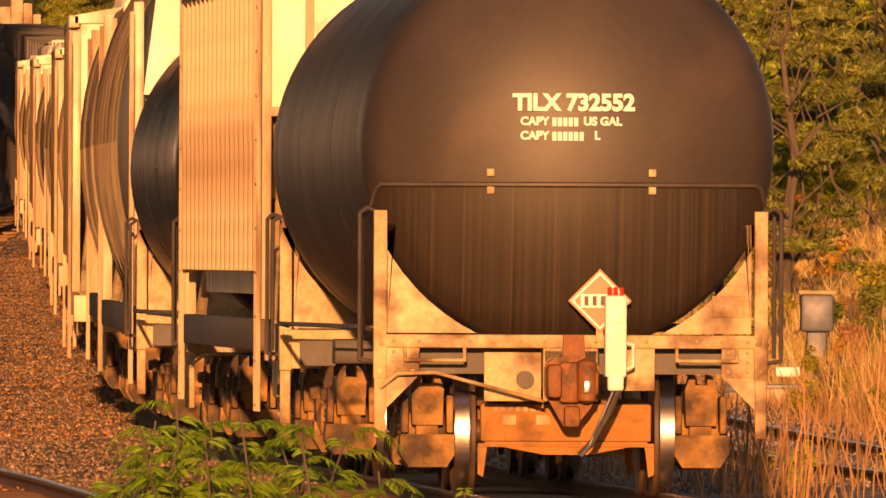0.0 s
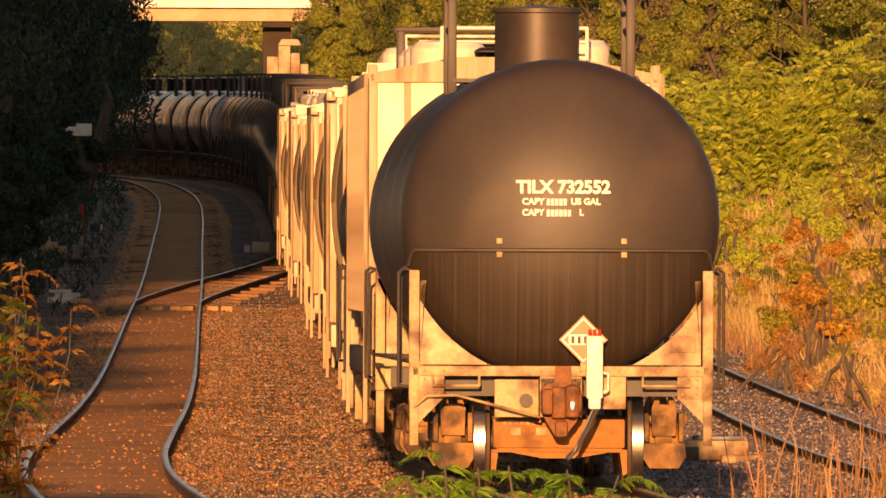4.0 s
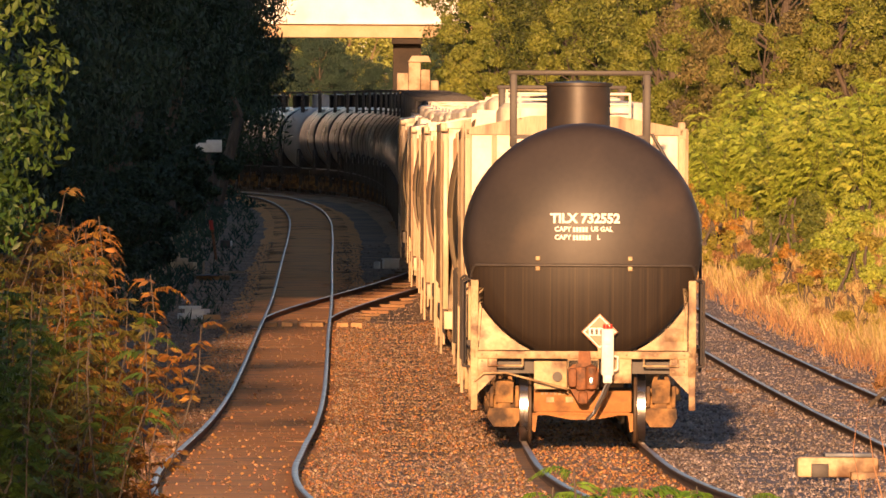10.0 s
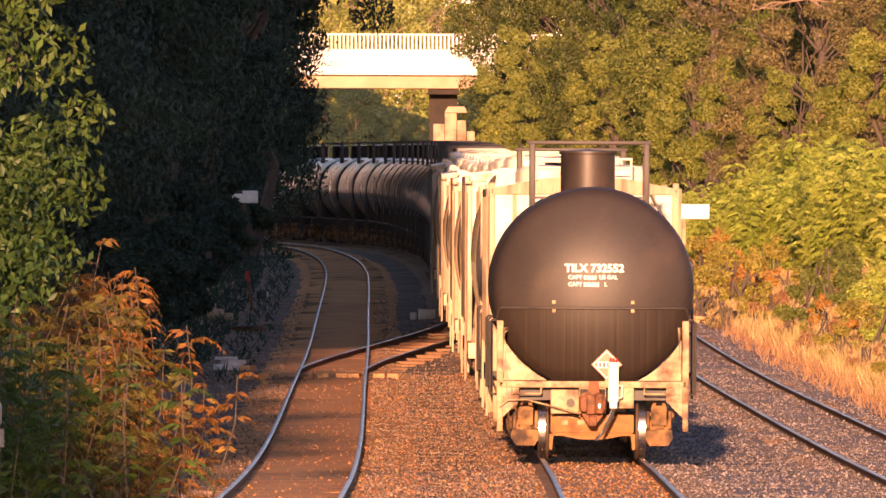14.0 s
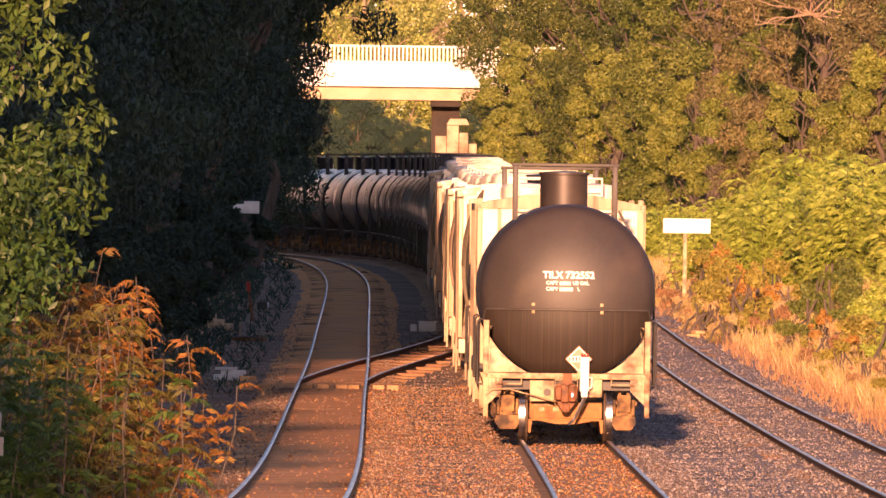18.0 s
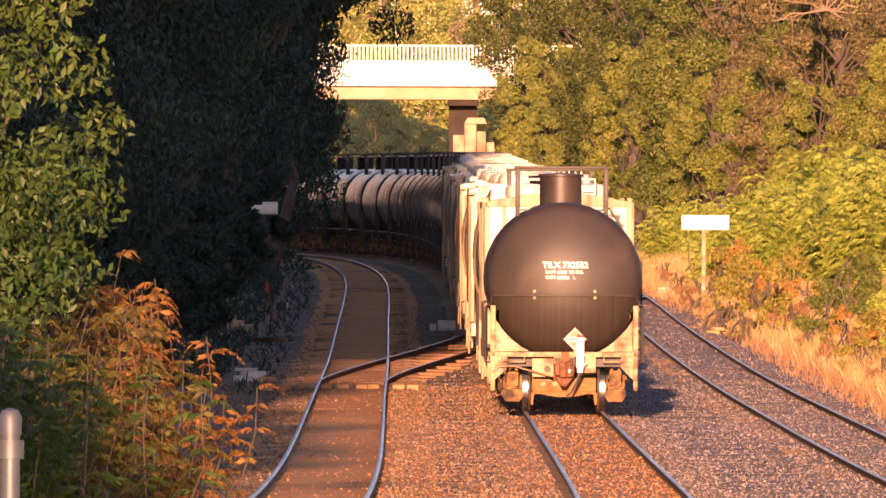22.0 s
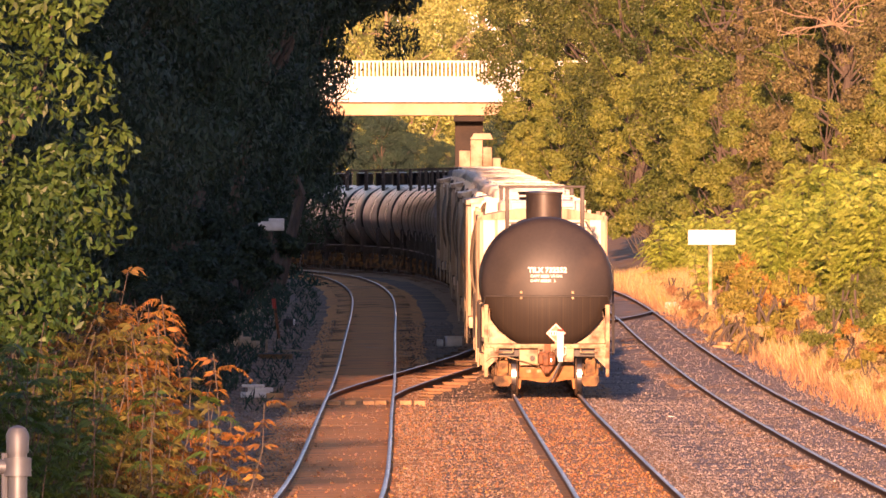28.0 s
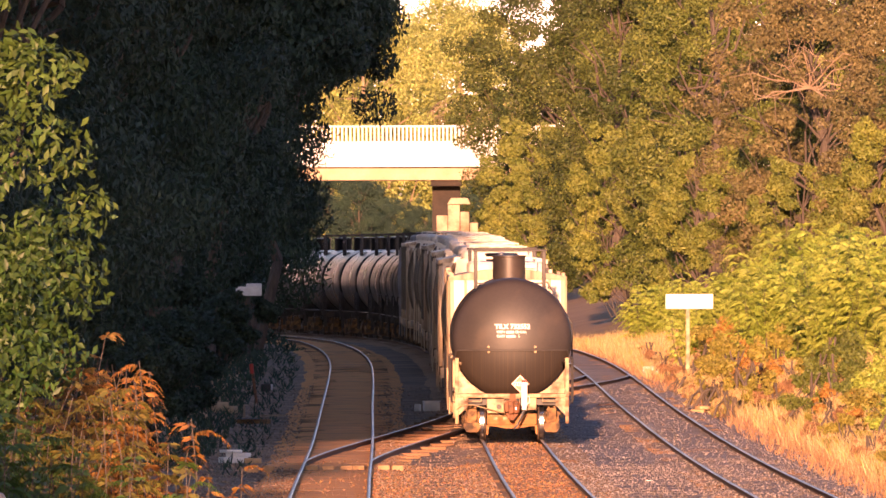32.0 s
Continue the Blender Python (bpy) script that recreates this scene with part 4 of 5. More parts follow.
for k in range(31):
    if k == 21:
        couple(tank_car(TANK_GREY, "pale grey tank car among black ones", STEEL_DARK, bands=False), TANK_L)
    else:
        couple(copy_thing(black, Matrix()), TANK_L)


VIEW = 18000 * K


# ---- bridge and far things ----
def bridge():
    root = tagged(new("road_bridge"), "pale sunlit concrete road bridge with picket railing", "bridge")
    y, z0 = 680 * K, EYE + 5.15
    bm = bmnew()
    box(bm, (10, y + 4.5, z0 + 0.45), (170, 8.0, 0.9), bevel=0.05)
    part("girder", bm, GIRDER, root, "tan painted bridge girder")
    bm = bmnew()
    box(bm, (10, y, z0 + 1.75), (170, 0.5, 1.7), bevel=0.04)
    box(bm, (10, y - 0.1, z0 + 0.95), (170, 0.7, 0.12), bevel=0.03)
    part("parapet", bm, CONCRETE, root, "white concrete fascia and parapet")
    bm = bmnew()
    box(bm, (10, y + 4.5, z0 + 1.1), (170, 8.4, 0.4))
    part("deck", bm, CONCRETE, root)
    bm = bmnew()
    box(bm, (10, y, z0 + 3.6), (170, 0.12, 0.12), bevel=0.02)
    part("top_rail", bm, CONCRETE, root)
    bm = bmnew()
    box(bm, (0, 0, 0), (0.12, 0.1, 1.0), bevel=0.01)
    me = mesh_of("picket", bm, CONCRETE)
    for k in range(150):
        p = part("picket", me, None, root)
        p.location = (-16 + k * 0.27, y, z0 + 3.1)
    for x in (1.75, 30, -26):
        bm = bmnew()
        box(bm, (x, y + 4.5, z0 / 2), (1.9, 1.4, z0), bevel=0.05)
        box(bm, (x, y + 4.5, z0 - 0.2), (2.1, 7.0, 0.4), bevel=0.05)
        part("pier", bm, PIER, root, "bridge pier coloured dark for the shade under the deck")


bridge()


def blocks_by_bridge():
    root = tagged(new("concrete_wall"), "stepped sunlit concrete blocks of a bridge abutment", "wall")
    d = 560 * K
    for x, w, top in ((1.2, 0.62, 2.3), (1.85, 0.66, 2.9), (2.45, 0.5, 2.5), (2.95, 0.45, 1.9)):
        bm = bmnew()
        box(bm, (x, d, (EYE + top) / 2), (w, 1.4, EYE + top), bevel=0.06)
        part("concrete_block", bm, OLD_CONCRETE, root)
    bm = bmnew()
    prism(bm, [(1.5, EYE + 2.92), (2.75, EYE + 2.92), (2.6, EYE + 3.25), (1.7, EYE + 3.25)], d - 1, d + 1)
    part("capping_slab", bm, GIRDER, root)


blocks_by_bridge()


# ---- plants ----
def leaves(centres, radii, count, size, rnd, long=1.8, droop=0.25, shell=0.72):
    """Vertices and faces of folded leaves spread over lumps."""
    c, r = np.asarray(centres, float), np.asarray(radii, float)
    w = r[:, 0] ** 2
    k = rnd.choice(len(c), count, p=w / w.sum())
    v = rnd.normal(size=(count, 3))
    v /= np.linalg.norm(v, axis=1)[:, None]
    rad = shell + (1 - shell) * rnd.random(count) ** 0.5
    rad = np.where(rnd.random(count) < 0.12, rnd.random(count) * 0.9, rad) * (1 + 0.13 * rnd.normal(size=count))
    p = c[k] + v * r[k] * rad[:, None]
    n = v + 0.75 * rnd.normal(size=(count, 3)) + (0, 0, 0.5)
    n /= np.linalg.norm(n, axis=1)[:, None]
    t = np.cross(n, rnd.normal(size=(count, 3)))
    t[:, 2] -= droop
    t /= np.linalg.norm(t, axis=1)[:, None]
    s = np.cross(n, t)
    s /= np.linalg.norm(s, axis=1)[:, None] + 1e-9
    a = (size * (0.65 + 0.7 * rnd.random(count)))[:, None]
    h = a * long / 2
    verts = np.stack([p - t * h, p + s * a * 0.42 + n * a * 0.12, p + t * h, p - s * a * 0.42 + n * a * 0.12], 1).reshape(-1, 3)
    i = np.arange(count)[:, None] * 4
    faces = np.concatenate([i + (0, 1, 2), i + (0, 2, 3)])
    return verts, faces


def limb(bm, a, b, r0, r1, rnd, bend=0.12, steps=4):
    pts = [Vector(a).lerp(Vector(b), i / steps) for i in range(steps + 1)]
    reach = (Vector(b) - Vector(a)).length * bend
    for p in pts[1:-1]:
        p += Vector(rnd.normal(size=3)) * reach * 0.4
    for i in range(steps):
        f0, f1 = i / steps, (i + 1) / steps
        rod(bm, pts[i], pts[i + 1], r0 + (r1 - r0) * f0, r0 + (r1 - r0) * f1, seg=7)
    return pts


def tree(name, label, high, crown_r, base, leaf_mat, seed, count, size, lumps=26, bark=None, bare=0, category="tree", squash=1.0, stems=1, long=1.8, droop=0.25, plump=1.0):
    """Trunk with limbs that carry lumps of leaves; base: height at which the crown begins."""
    rnd = np.random.default_rng(seed)
    root = tagged(new(name), label, category)
    bm = bmnew()
    cs, rs = [], []
    for st in range(stems):
        foot = Vector((0.25 * st * rnd.normal() if st else 0, 0.25 * st * rnd.normal() if st else 0, -0.6))
        trunk = limb(bm, foot, Vector((0.15 * crown_r * rnd.normal(), 0.15 * crown_r * rnd.normal(), high * 0.9)), (0.02 if base < 5 else 0.009) * high + 0.03, 0.02, rnd, 0.05, 6)
        for i in range(lumps // stems):
            u = (i + 0.5) / (lumps // stems)
            z = base + (high - base) * (0.04 + 0.92 * u)
            wide = crown_r * math.sqrt(max(0.05, 1 - ((u - 0.42) / 0.62) ** 2)) * (0.75 + 0.35 * rnd.random())
            ang = i * 2.4 + rnd.random()
            c = Vector((math.cos(ang) * wide * 0.8, math.sin(ang) * wide * 0.8, z))
            f = Vector((0, 0, max(0.3, z - wide * 0.7)))
            k = min(5, int(f.z / (high * 0.9) * 6))
            limb(bm, trunk[max(0, k)], c, 0.004 * high, 0.008, rnd, 0.16, 4)
            rr = crown_r * (0.105 + 0.15 * rnd.random()) * (34 / lumps) ** 0.3 * plump
            cs.append(c)
            rs.append((rr, rr, rr * 0.72 * squash))
            for q in range(2):
                cs.append(c + Vector(rnd.normal(size=3)) * rr * 0.75)
                rs.append((rr * 0.5, rr * 0.5, rr * 0.4 * squash))
    if category in ("tree", "pine tree"):
        part("trunk", bm, bark or BARK, root)
    else:
        tagged(part("stem_clump", bm, bark or BARK, root), kind="stuff")
    if bare:
        bm = bmnew()
        for i in range(bare):
            a = Vector((0, -crown_r * 0.7, high * 0.55))
            fan = radians(-35 + 250 * (i + rnd.random()) / bare)
            b = a + Vector((math.cos(fan) * crown_r * 0.42, -crown_r * 0.3, math.sin(fan) * crown_r * 0.3)) * (0.7 + 0.5 * rnd.random())
            pts = limb(bm, a, b, 0.04, 0.015, rnd, 0.08, 5)
            for p in pts[2:]:
                limb(bm, p, p + Vector(rnd.normal(size=3)) * crown_r * 0.14, 0.015, 0.006, rnd, 0.1, 3)
        part("bare_branch_spray", bm, PALE_BARK, root, "bare pale branches")
    v, f = leaves(cs, rs, count, size, rnd, long=long, droop=droop)
    part("crown", soup("crown", v, f, leaf_mat), None, root)
    return root


def stand(proto, x, d, turn=0, scale=1.0, sink=0.0):
    d *= K
    return copy_thing(proto, pose(x, d, ground_z(x, d) - sink, 0, 0, turn) @ Matrix.Scale(scale, 4))


def plant(proto, x, d, turn=0, sink=0.0):
    d *= K
    proto.matrix_world = pose(x, d, ground_z(x, d) - sink, 0, 0, turn)
    return proto


# shaded row beside the left track; unseen copies further left throw shade on it
dark_a = plant(tree("shade_tree", "tall dense tree in deep shade beside the track, green darkened for it", 19, 6.2, 1.5, LEAF_SHADED, 1, 90000, 0.085, 40, long=2.5, droop=1.0, plump=1.4), -13.0, 330)
dark_b = plant(tree("shade_tree", "broad tree with leaves coloured dark for shade, overhanging the curve", 17, 6.4, 1.2, LEAF_SHADED, 2, 60000, 0.1, 36, long=3.0, droop=1.1, plump=1.4), -10.1, 432, 40)
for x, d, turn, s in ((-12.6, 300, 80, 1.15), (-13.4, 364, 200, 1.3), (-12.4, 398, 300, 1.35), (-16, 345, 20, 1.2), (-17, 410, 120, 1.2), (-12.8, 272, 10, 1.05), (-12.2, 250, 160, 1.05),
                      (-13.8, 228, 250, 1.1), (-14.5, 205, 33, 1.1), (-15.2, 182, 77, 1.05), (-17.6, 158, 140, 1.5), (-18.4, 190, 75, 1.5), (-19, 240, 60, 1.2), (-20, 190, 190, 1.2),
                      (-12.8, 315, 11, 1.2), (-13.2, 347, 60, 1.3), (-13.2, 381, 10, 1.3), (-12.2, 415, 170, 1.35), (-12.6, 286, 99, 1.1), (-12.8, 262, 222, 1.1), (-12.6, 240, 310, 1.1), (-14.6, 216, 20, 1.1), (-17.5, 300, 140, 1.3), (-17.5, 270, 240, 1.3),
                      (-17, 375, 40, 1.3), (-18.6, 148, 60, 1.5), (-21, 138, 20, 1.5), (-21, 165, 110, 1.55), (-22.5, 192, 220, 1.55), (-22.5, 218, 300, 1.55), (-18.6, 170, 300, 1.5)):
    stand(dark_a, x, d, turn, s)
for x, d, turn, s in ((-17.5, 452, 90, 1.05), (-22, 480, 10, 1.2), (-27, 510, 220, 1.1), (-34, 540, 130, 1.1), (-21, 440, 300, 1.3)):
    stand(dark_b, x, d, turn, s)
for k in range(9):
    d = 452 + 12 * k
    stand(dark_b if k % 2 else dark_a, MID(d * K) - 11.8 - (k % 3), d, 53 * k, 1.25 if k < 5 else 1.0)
# copies mostly left of the view, added to throw shade on ground and trees
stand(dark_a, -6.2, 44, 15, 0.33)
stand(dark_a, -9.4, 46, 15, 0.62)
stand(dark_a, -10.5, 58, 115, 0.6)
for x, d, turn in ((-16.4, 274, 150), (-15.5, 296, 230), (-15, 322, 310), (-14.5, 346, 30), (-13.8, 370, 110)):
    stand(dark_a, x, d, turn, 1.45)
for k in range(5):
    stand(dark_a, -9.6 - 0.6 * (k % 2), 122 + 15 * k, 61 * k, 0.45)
dark_bush = plant(tree("shade_bush", "shrub in shade beside the track, its green darkened for it", 3.6, 2.1, 0.1, LEAF_SHADED, 3, 9000, 0.12, 18, stems=3, category="bush"), -8.2, 380)
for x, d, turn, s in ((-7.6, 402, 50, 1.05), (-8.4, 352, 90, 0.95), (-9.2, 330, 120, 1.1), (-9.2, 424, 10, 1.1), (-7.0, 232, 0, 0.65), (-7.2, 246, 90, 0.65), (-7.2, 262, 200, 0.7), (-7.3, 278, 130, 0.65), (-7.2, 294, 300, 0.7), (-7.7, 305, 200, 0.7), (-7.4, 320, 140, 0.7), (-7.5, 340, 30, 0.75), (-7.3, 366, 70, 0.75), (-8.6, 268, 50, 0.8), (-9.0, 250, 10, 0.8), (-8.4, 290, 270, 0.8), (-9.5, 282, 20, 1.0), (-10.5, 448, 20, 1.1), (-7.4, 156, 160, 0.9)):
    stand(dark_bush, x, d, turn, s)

# tree and shrubs close by on the left
near_tree = plant(tree("young_tree", "young leafy green tree lit by low sun", 6.2, 1.75, 0.4, LEAF_NEARTREE, 5, 44000, 0.04, 60, stems=2, droop=0.5, long=2.0, plump=1.7), -3.95, 70)
stand(near_tree, -5.2, 73, 100, 1.05)
# unseen copy near the eye, added to shade the foot of the sumacs
stand(near_tree, -5.3, 41, 200, 1.2)
# added high crowns, mostly out of view, that shade the near bank and curve
high_a = plant(tree("shade_tree", "tall added tree whose high crown, mostly out of view, throws shade", 24, 6.0, 10.5, LEAF_SHADED, 6, 80000, 0.13, 44, long=2.2, droop=0.9, plump=1.35), -10.2, 214)
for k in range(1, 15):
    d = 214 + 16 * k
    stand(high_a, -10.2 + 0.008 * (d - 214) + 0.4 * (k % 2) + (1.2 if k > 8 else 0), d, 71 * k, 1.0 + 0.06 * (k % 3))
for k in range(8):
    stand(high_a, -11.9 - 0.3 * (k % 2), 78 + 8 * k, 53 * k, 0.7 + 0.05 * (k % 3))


def frond_bush(name, label, high, spread, leaf_mat, seed, stems, size, fronds=9, leaflets=15, category="bush", arch=0.9, low=0.18, cane=None, wide=0.2):
    """A shrub of upright canes with feathery compound leaves."""
    rnd = np.random.default_rng(seed)
    root = tagged(new(name), label, category)
    bm = bmnew()
    vs, fs, n = [], [], 0
    for s in range(stems):
        foot = Vector((rnd.normal() * spread * 0.45, rnd.normal() * spread * 0.45, -0.3))
        tip = foot + Vector((rnd.normal() * spread * 0.35, rnd.normal() * spread * 0.35, high * (0.55 + 0.5 * rnd.random()) + 0.3))
        rod(bm, (0, 0, -0.3), foot, 0.012, seg=5)
        pts = limb(bm, foot, tip, 0.004 + 0.002 * high, 0.003, rnd, 0.08, 5)
        for q in range(fronds):
            u = low + (1 - low) * (q + rnd.random()) / fronds
            i = min(4, int(u * 5))
            base = pts[i].lerp(pts[i + 1], u * 5 - i)
            ang = rnd.random() * 6.28
            out = Vector((math.cos(ang), math.sin(ang), 0.35 + 0.5 * rnd.random()))
            length = size * (0.7 + 0.6 * rnd.random())
            prev = base
            for k in range(leaflets):
                w = (k + 1) / leaflets
                p = base + out * (length * w) + Vector((0, 0, -arch * length * w * w))
                t = (p - prev).normalized() if k else out.normalized()
                prev = p
                sd = t.cross(Vector((0, 0, 1)))
                sd = sd.normalized() if sd.length > 1e-3 else Vector((1, 0, 0))
                for m in (-1, 1):
                    ll = length * 0.3 * (1 - 0.55 * w) * (0.8 + 0.4 * rnd.random())
                    e = p + sd * (m * ll) + t * (ll * 0.45) + Vector((0, 0, -(0.15 + 0.9 * rnd.random()) * ll))
                    mid = (p + e) / 2
                    wd = t * (ll * wide) + Vector((0, 0, 0.8 * wide * ll))
                    up = Vector((0, 0, 0.05 * ll))
                    vs += [tuple(p), tuple(mid + wd + up), tuple(e), tuple(mid - wd + up)]
                    fs += [(n, n + 1, n + 2), (n, n + 2, n + 3)]
                    n += 4
    part("cane_clump", bm, cane or BARK, root)
    part("foliage", soup("foliage", vs, fs, leaf_mat), None, root)
    return root


plant(frond_bush("sumac_bush", "orange and brown autumn sumac bush beside the track", 2.55, 0.75, LEAF_RUST, 11, 84, 0.22, 26, 12, low=0.06, wide=0.13), -2.35, 72)
plant(frond_bush("sumac_bush", "olive-orange sumac bush with feathery leaves", 2.4, 0.8, LEAF_MIXED, 12, 84, 0.22, 26, 12, low=0.06, wide=0.13), -2.75, 70)
plant(frond_bush("sumac_bush", "thin tall sumac stems with orange leaf tufts", 3.1, 0.3, LEAF_ORANGE, 13, 7, 0.24, 16, 11, low=0.6, cane=PALE_BARK, wide=0.13), -2.35, 73)
plant(frond_bush("fern_shrub", "feathery green shrub in the low sun", 2.3, 0.9, LEAF_NEARTREE, 14, 66, 0.22, 26, 12, low=0.06, wide=0.13), -3.3, 67)
plant(frond_bush("fern_shrub", "feathery green shrub at the foot of the young tree", 2.1, 0.9, LEAF_NEARTREE, 15, 66, 0.22, 26, 12, low=0.06, wide=0.13), -2.9, 65)
# fronds right under the eye
plant(frond_bush("fern_shrub", "bright green ferny shrub close to the lens", 1.2, 0.24, LEAF_NEAR, 16, 26, 0.13, 34, 22, low=0.3, wide=0.07), 0.56, 30, sink=0.28)
plant(frond_bush("fern_shrub", "bright green ferny shrub close to the lens", 1.25, 0.3, LEAF_NEAR, 18, 28, 0.14, 34, 22, low=0.3, wide=0.07), 0.92, 30, sink=0.37)
plant(frond_bush("fern_shrub", "bright green ferny sprig close to the lens", 1.1, 0.12, LEAF_NEAR, 17, 8, 0.11, 24, 18, low=0.4, wide=0.07), 1.4, 30, sink=0.37)

# right bank, from near to far
gold = plant(tree("autumn_shrub", "orange autumn shrub on the dry bank", 1.6, 0.85, 0.1, LEAF_ORANGE, 21, 5200, 0.05, 20, category="shrub", stems=4), 9.6, 172)
yellow = plant(tree("autumn_shrub", "yellow-green shrub on the dry bank", 1.8, 1.0, 0.1, LEAF_YELLOW, 22, 6000, 0.05, 22, category="shrub", stems=4), 10.4, 186)
olive = plant(tree("bank_shrub", "olive green shrub among dry grass", 1.7, 1.0, 0.1, LEAF_MID, 24, 6000, 0.05, 22, category="shrub", stems=4), 12.6, 190)
pale = plant(tree("bank_shrub", "pale yellow-green leafy shrub on the bank", 1.7, 1.0, 0.1, LEAF_LIGHT, 25, 6500, 0.05, 22, category="shrub", stems=4), 11.4, 240)
tuft = plant(tree("weed_clump", "tall tawny dry weeds in a loose clump", 1.1, 0.5, 0.05, GRASS_GOLD, 26, 2200, 0.022, 12, category="weeds", stems=4, long=7, droop=-0.9), 8.9, 150)
seedy = plant(tree("weed_clump", "rusty brown weeds gone to seed", 1.0, 0.55, 0.05, GRASS_RED, 27, 2400, 0.024, 12, category="weeds", stems=4, long=6, droop=-0.8), 8.4, 160)
for k in range(64):
    d = 112 + 3.5 * k + 3 * math.sin(k * 2.9)
    x = MID(d * K) + 7.9 + (k * 0.618 % 1) ** 0.8 * (3.0 + 0.022 * d)
    s = 0.55 + 0.45 * (k * 0.38 % 1) + 0.0012 * d
    stand((yellow, gold, tuft, tuft, yellow, seedy, tuft)[k % 7] if d < 250 else (yellow, pale, olive, yellow, pale)[k % 5], x, d, k * 67, s, 0.4 * s)
for k in range(90):
    d = 104 + 3.1 * k + 2 * math.sin(k * 1.9)
    x = MID(d * K) + (7.2 if d < 300 else 6.4) + (k * 0.754 % 1) * 3.4
    s = 0.7 + 0.5 * (k * 0.29 % 1)
    stand((seedy, tuft, olive, tuft, yellow, seedy, yellow, gold)[k % 8], x, d, k * 83, s * (1.0 if k % 8 in (0, 1, 3, 5) else 0.62), 0.15)
for k in range(30):
    d = 292 + 1.9 * k
    stand((tuft, seedy, yellow, tuft, gold)[k % 5], MID(d * K) + 6.7 + 2.2 * (k * 0.618 % 1), d, k * 59, 0.95 + 0.4 * (k * 0.37 % 1), 0.1)
bright = plant(frond_bush("green_shrub", "large bright green feathery shrub on the bank", 3.7, 2.1, LEAF_LIGHT, 23, 64, 0.62, 20, 11, category="shrub", wide=0.16), 12.2, 332)
for x, d, turn, s in ((14.4, 326, 40, 1.1), (16.6, 318, 100, 1.15), (10.6, 345, 210, 0.85), (18.8, 305, 20, 1.2), (13.6, 345, 300, 1.2), (17.5, 262, 130, 1.1), (19.5, 230, 10, 1.1), (20.5, 285, 190, 1.2), (16.6, 205, 40, 0.9)):
    stand(bright, x, d, turn, s)

right_a = plant(tree("roadside_tree", "tall olive green tree in warm evening light", 19, 5.4, 1.0, LEAF_MID, 31, 80000, 0.095, 66, plump=1.2), 13.5, 470)
right_b = plant(tree("roadside_tree", "rounded yellow-green tree in warm evening light", 9.2, 3.0, 0.8, LEAF_OLIVE, 32, 44000, 0.085, 44), 9.8, 480)
right_c = plant(tree("roadside_tree", "browning tree with bare branches showing", 17, 5.0, 1.5, LEAF_BROWN, 33, 60000, 0.09, 60, bare=13, plump=1.15), 16.2, 425)
right_d = plant(tree("roadside_tree", "dark summer-green tree in warm evening light", 18, 5.2, 1.0, LEAF_DEEP, 34, 80000, 0.095, 66, plump=1.2), 16.5, 535)
for p, x, d, turn, s in ((right_d, 7.8, 566, 50, 1.12), (right_b, 6.3, 560, 10, 1.1), (right_a, 12.0, 590, 120, 1.05), (right_d, 10.4, 520, 200, 1.0), (right_a, 13.0, 548, 270, 1.1), (right_a, 17.5, 500, 10, 1.1), (right_d, 20, 440, 150, 1.05),
                         (right_b, 6.6, 535, 70, 0.9), (right_b, 12.4, 448, 190, 0.95), (right_b, 15.4, 412, 20, 0.8), (right_c, 20.5, 405, 100, 0.95), (right_d, 22.5, 380, 40, 1.0), (right_c, 25, 420, 220, 1.0),
                         (right_a, 23, 345, 80, 0.9), (right_b, 19.5, 362, 10, 1.0), (right_b, 17.6, 380, 130, 0.95), (right_d, 26, 310, 190, 0.95), (right_a, 25, 268, 20, 0.9), (right_b, 21.5, 310, 77, 1.0),
                         (right_a, 24, 232, 140, 0.9), (right_a, 30, 360, 10, 1.1), (right_a, 14.5, 585, 14, 1.1), (right_a, 30, 300, 66, 1.1), (right_b, 21, 215, 60, 0.9), (right_a, 24, 198, 99, 0.85), (bright, 14.5, 372, 20, 0.9), (bright, 11.6, 392, 80, 0.8), (bright, 18.2, 342, 60, 1.2), (bright, 10.4, 430, 10, 0.9), (bright, 12.8, 420, 160, 0.9)):
    stand(p, x, d, turn, s, 1.1 * s)

pine = plant(tree("pine_tree", "young pine with layered sunlit boughs", 8.5, 2.6, 0.6, LEAF_PINE, 36, 22000, 0.055, 30, category="pine tree", squash=0.3, long=4.0, droop=0.05), 13.6, 186)
for x, d, turn, s in ((16.4, 182, 60, 1.1), (15.0, 212, 130, 1.0), (12.4, 158, 200, 0.7), (18.6, 200, 20, 1.15)):
    stand(pine, x, d, turn, s)
far_a = plant(tree("distant_tree", "distant yellow-green tree beyond the bridge, paled for haze", 21, 6.0, 1.0, LEAF_FAR, 41, 40000, 0.16, 40, bark=PALE_BARK, bare=14, plump=1.6), -2, 830)
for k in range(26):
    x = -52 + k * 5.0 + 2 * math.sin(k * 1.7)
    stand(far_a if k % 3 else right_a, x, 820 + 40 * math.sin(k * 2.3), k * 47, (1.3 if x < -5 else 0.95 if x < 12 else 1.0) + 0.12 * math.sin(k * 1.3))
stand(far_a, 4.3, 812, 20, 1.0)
# small dark-leaved trees fill the gap under the bridge in place of shade
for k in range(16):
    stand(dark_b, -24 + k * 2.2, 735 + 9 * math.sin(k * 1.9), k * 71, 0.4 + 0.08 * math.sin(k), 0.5)


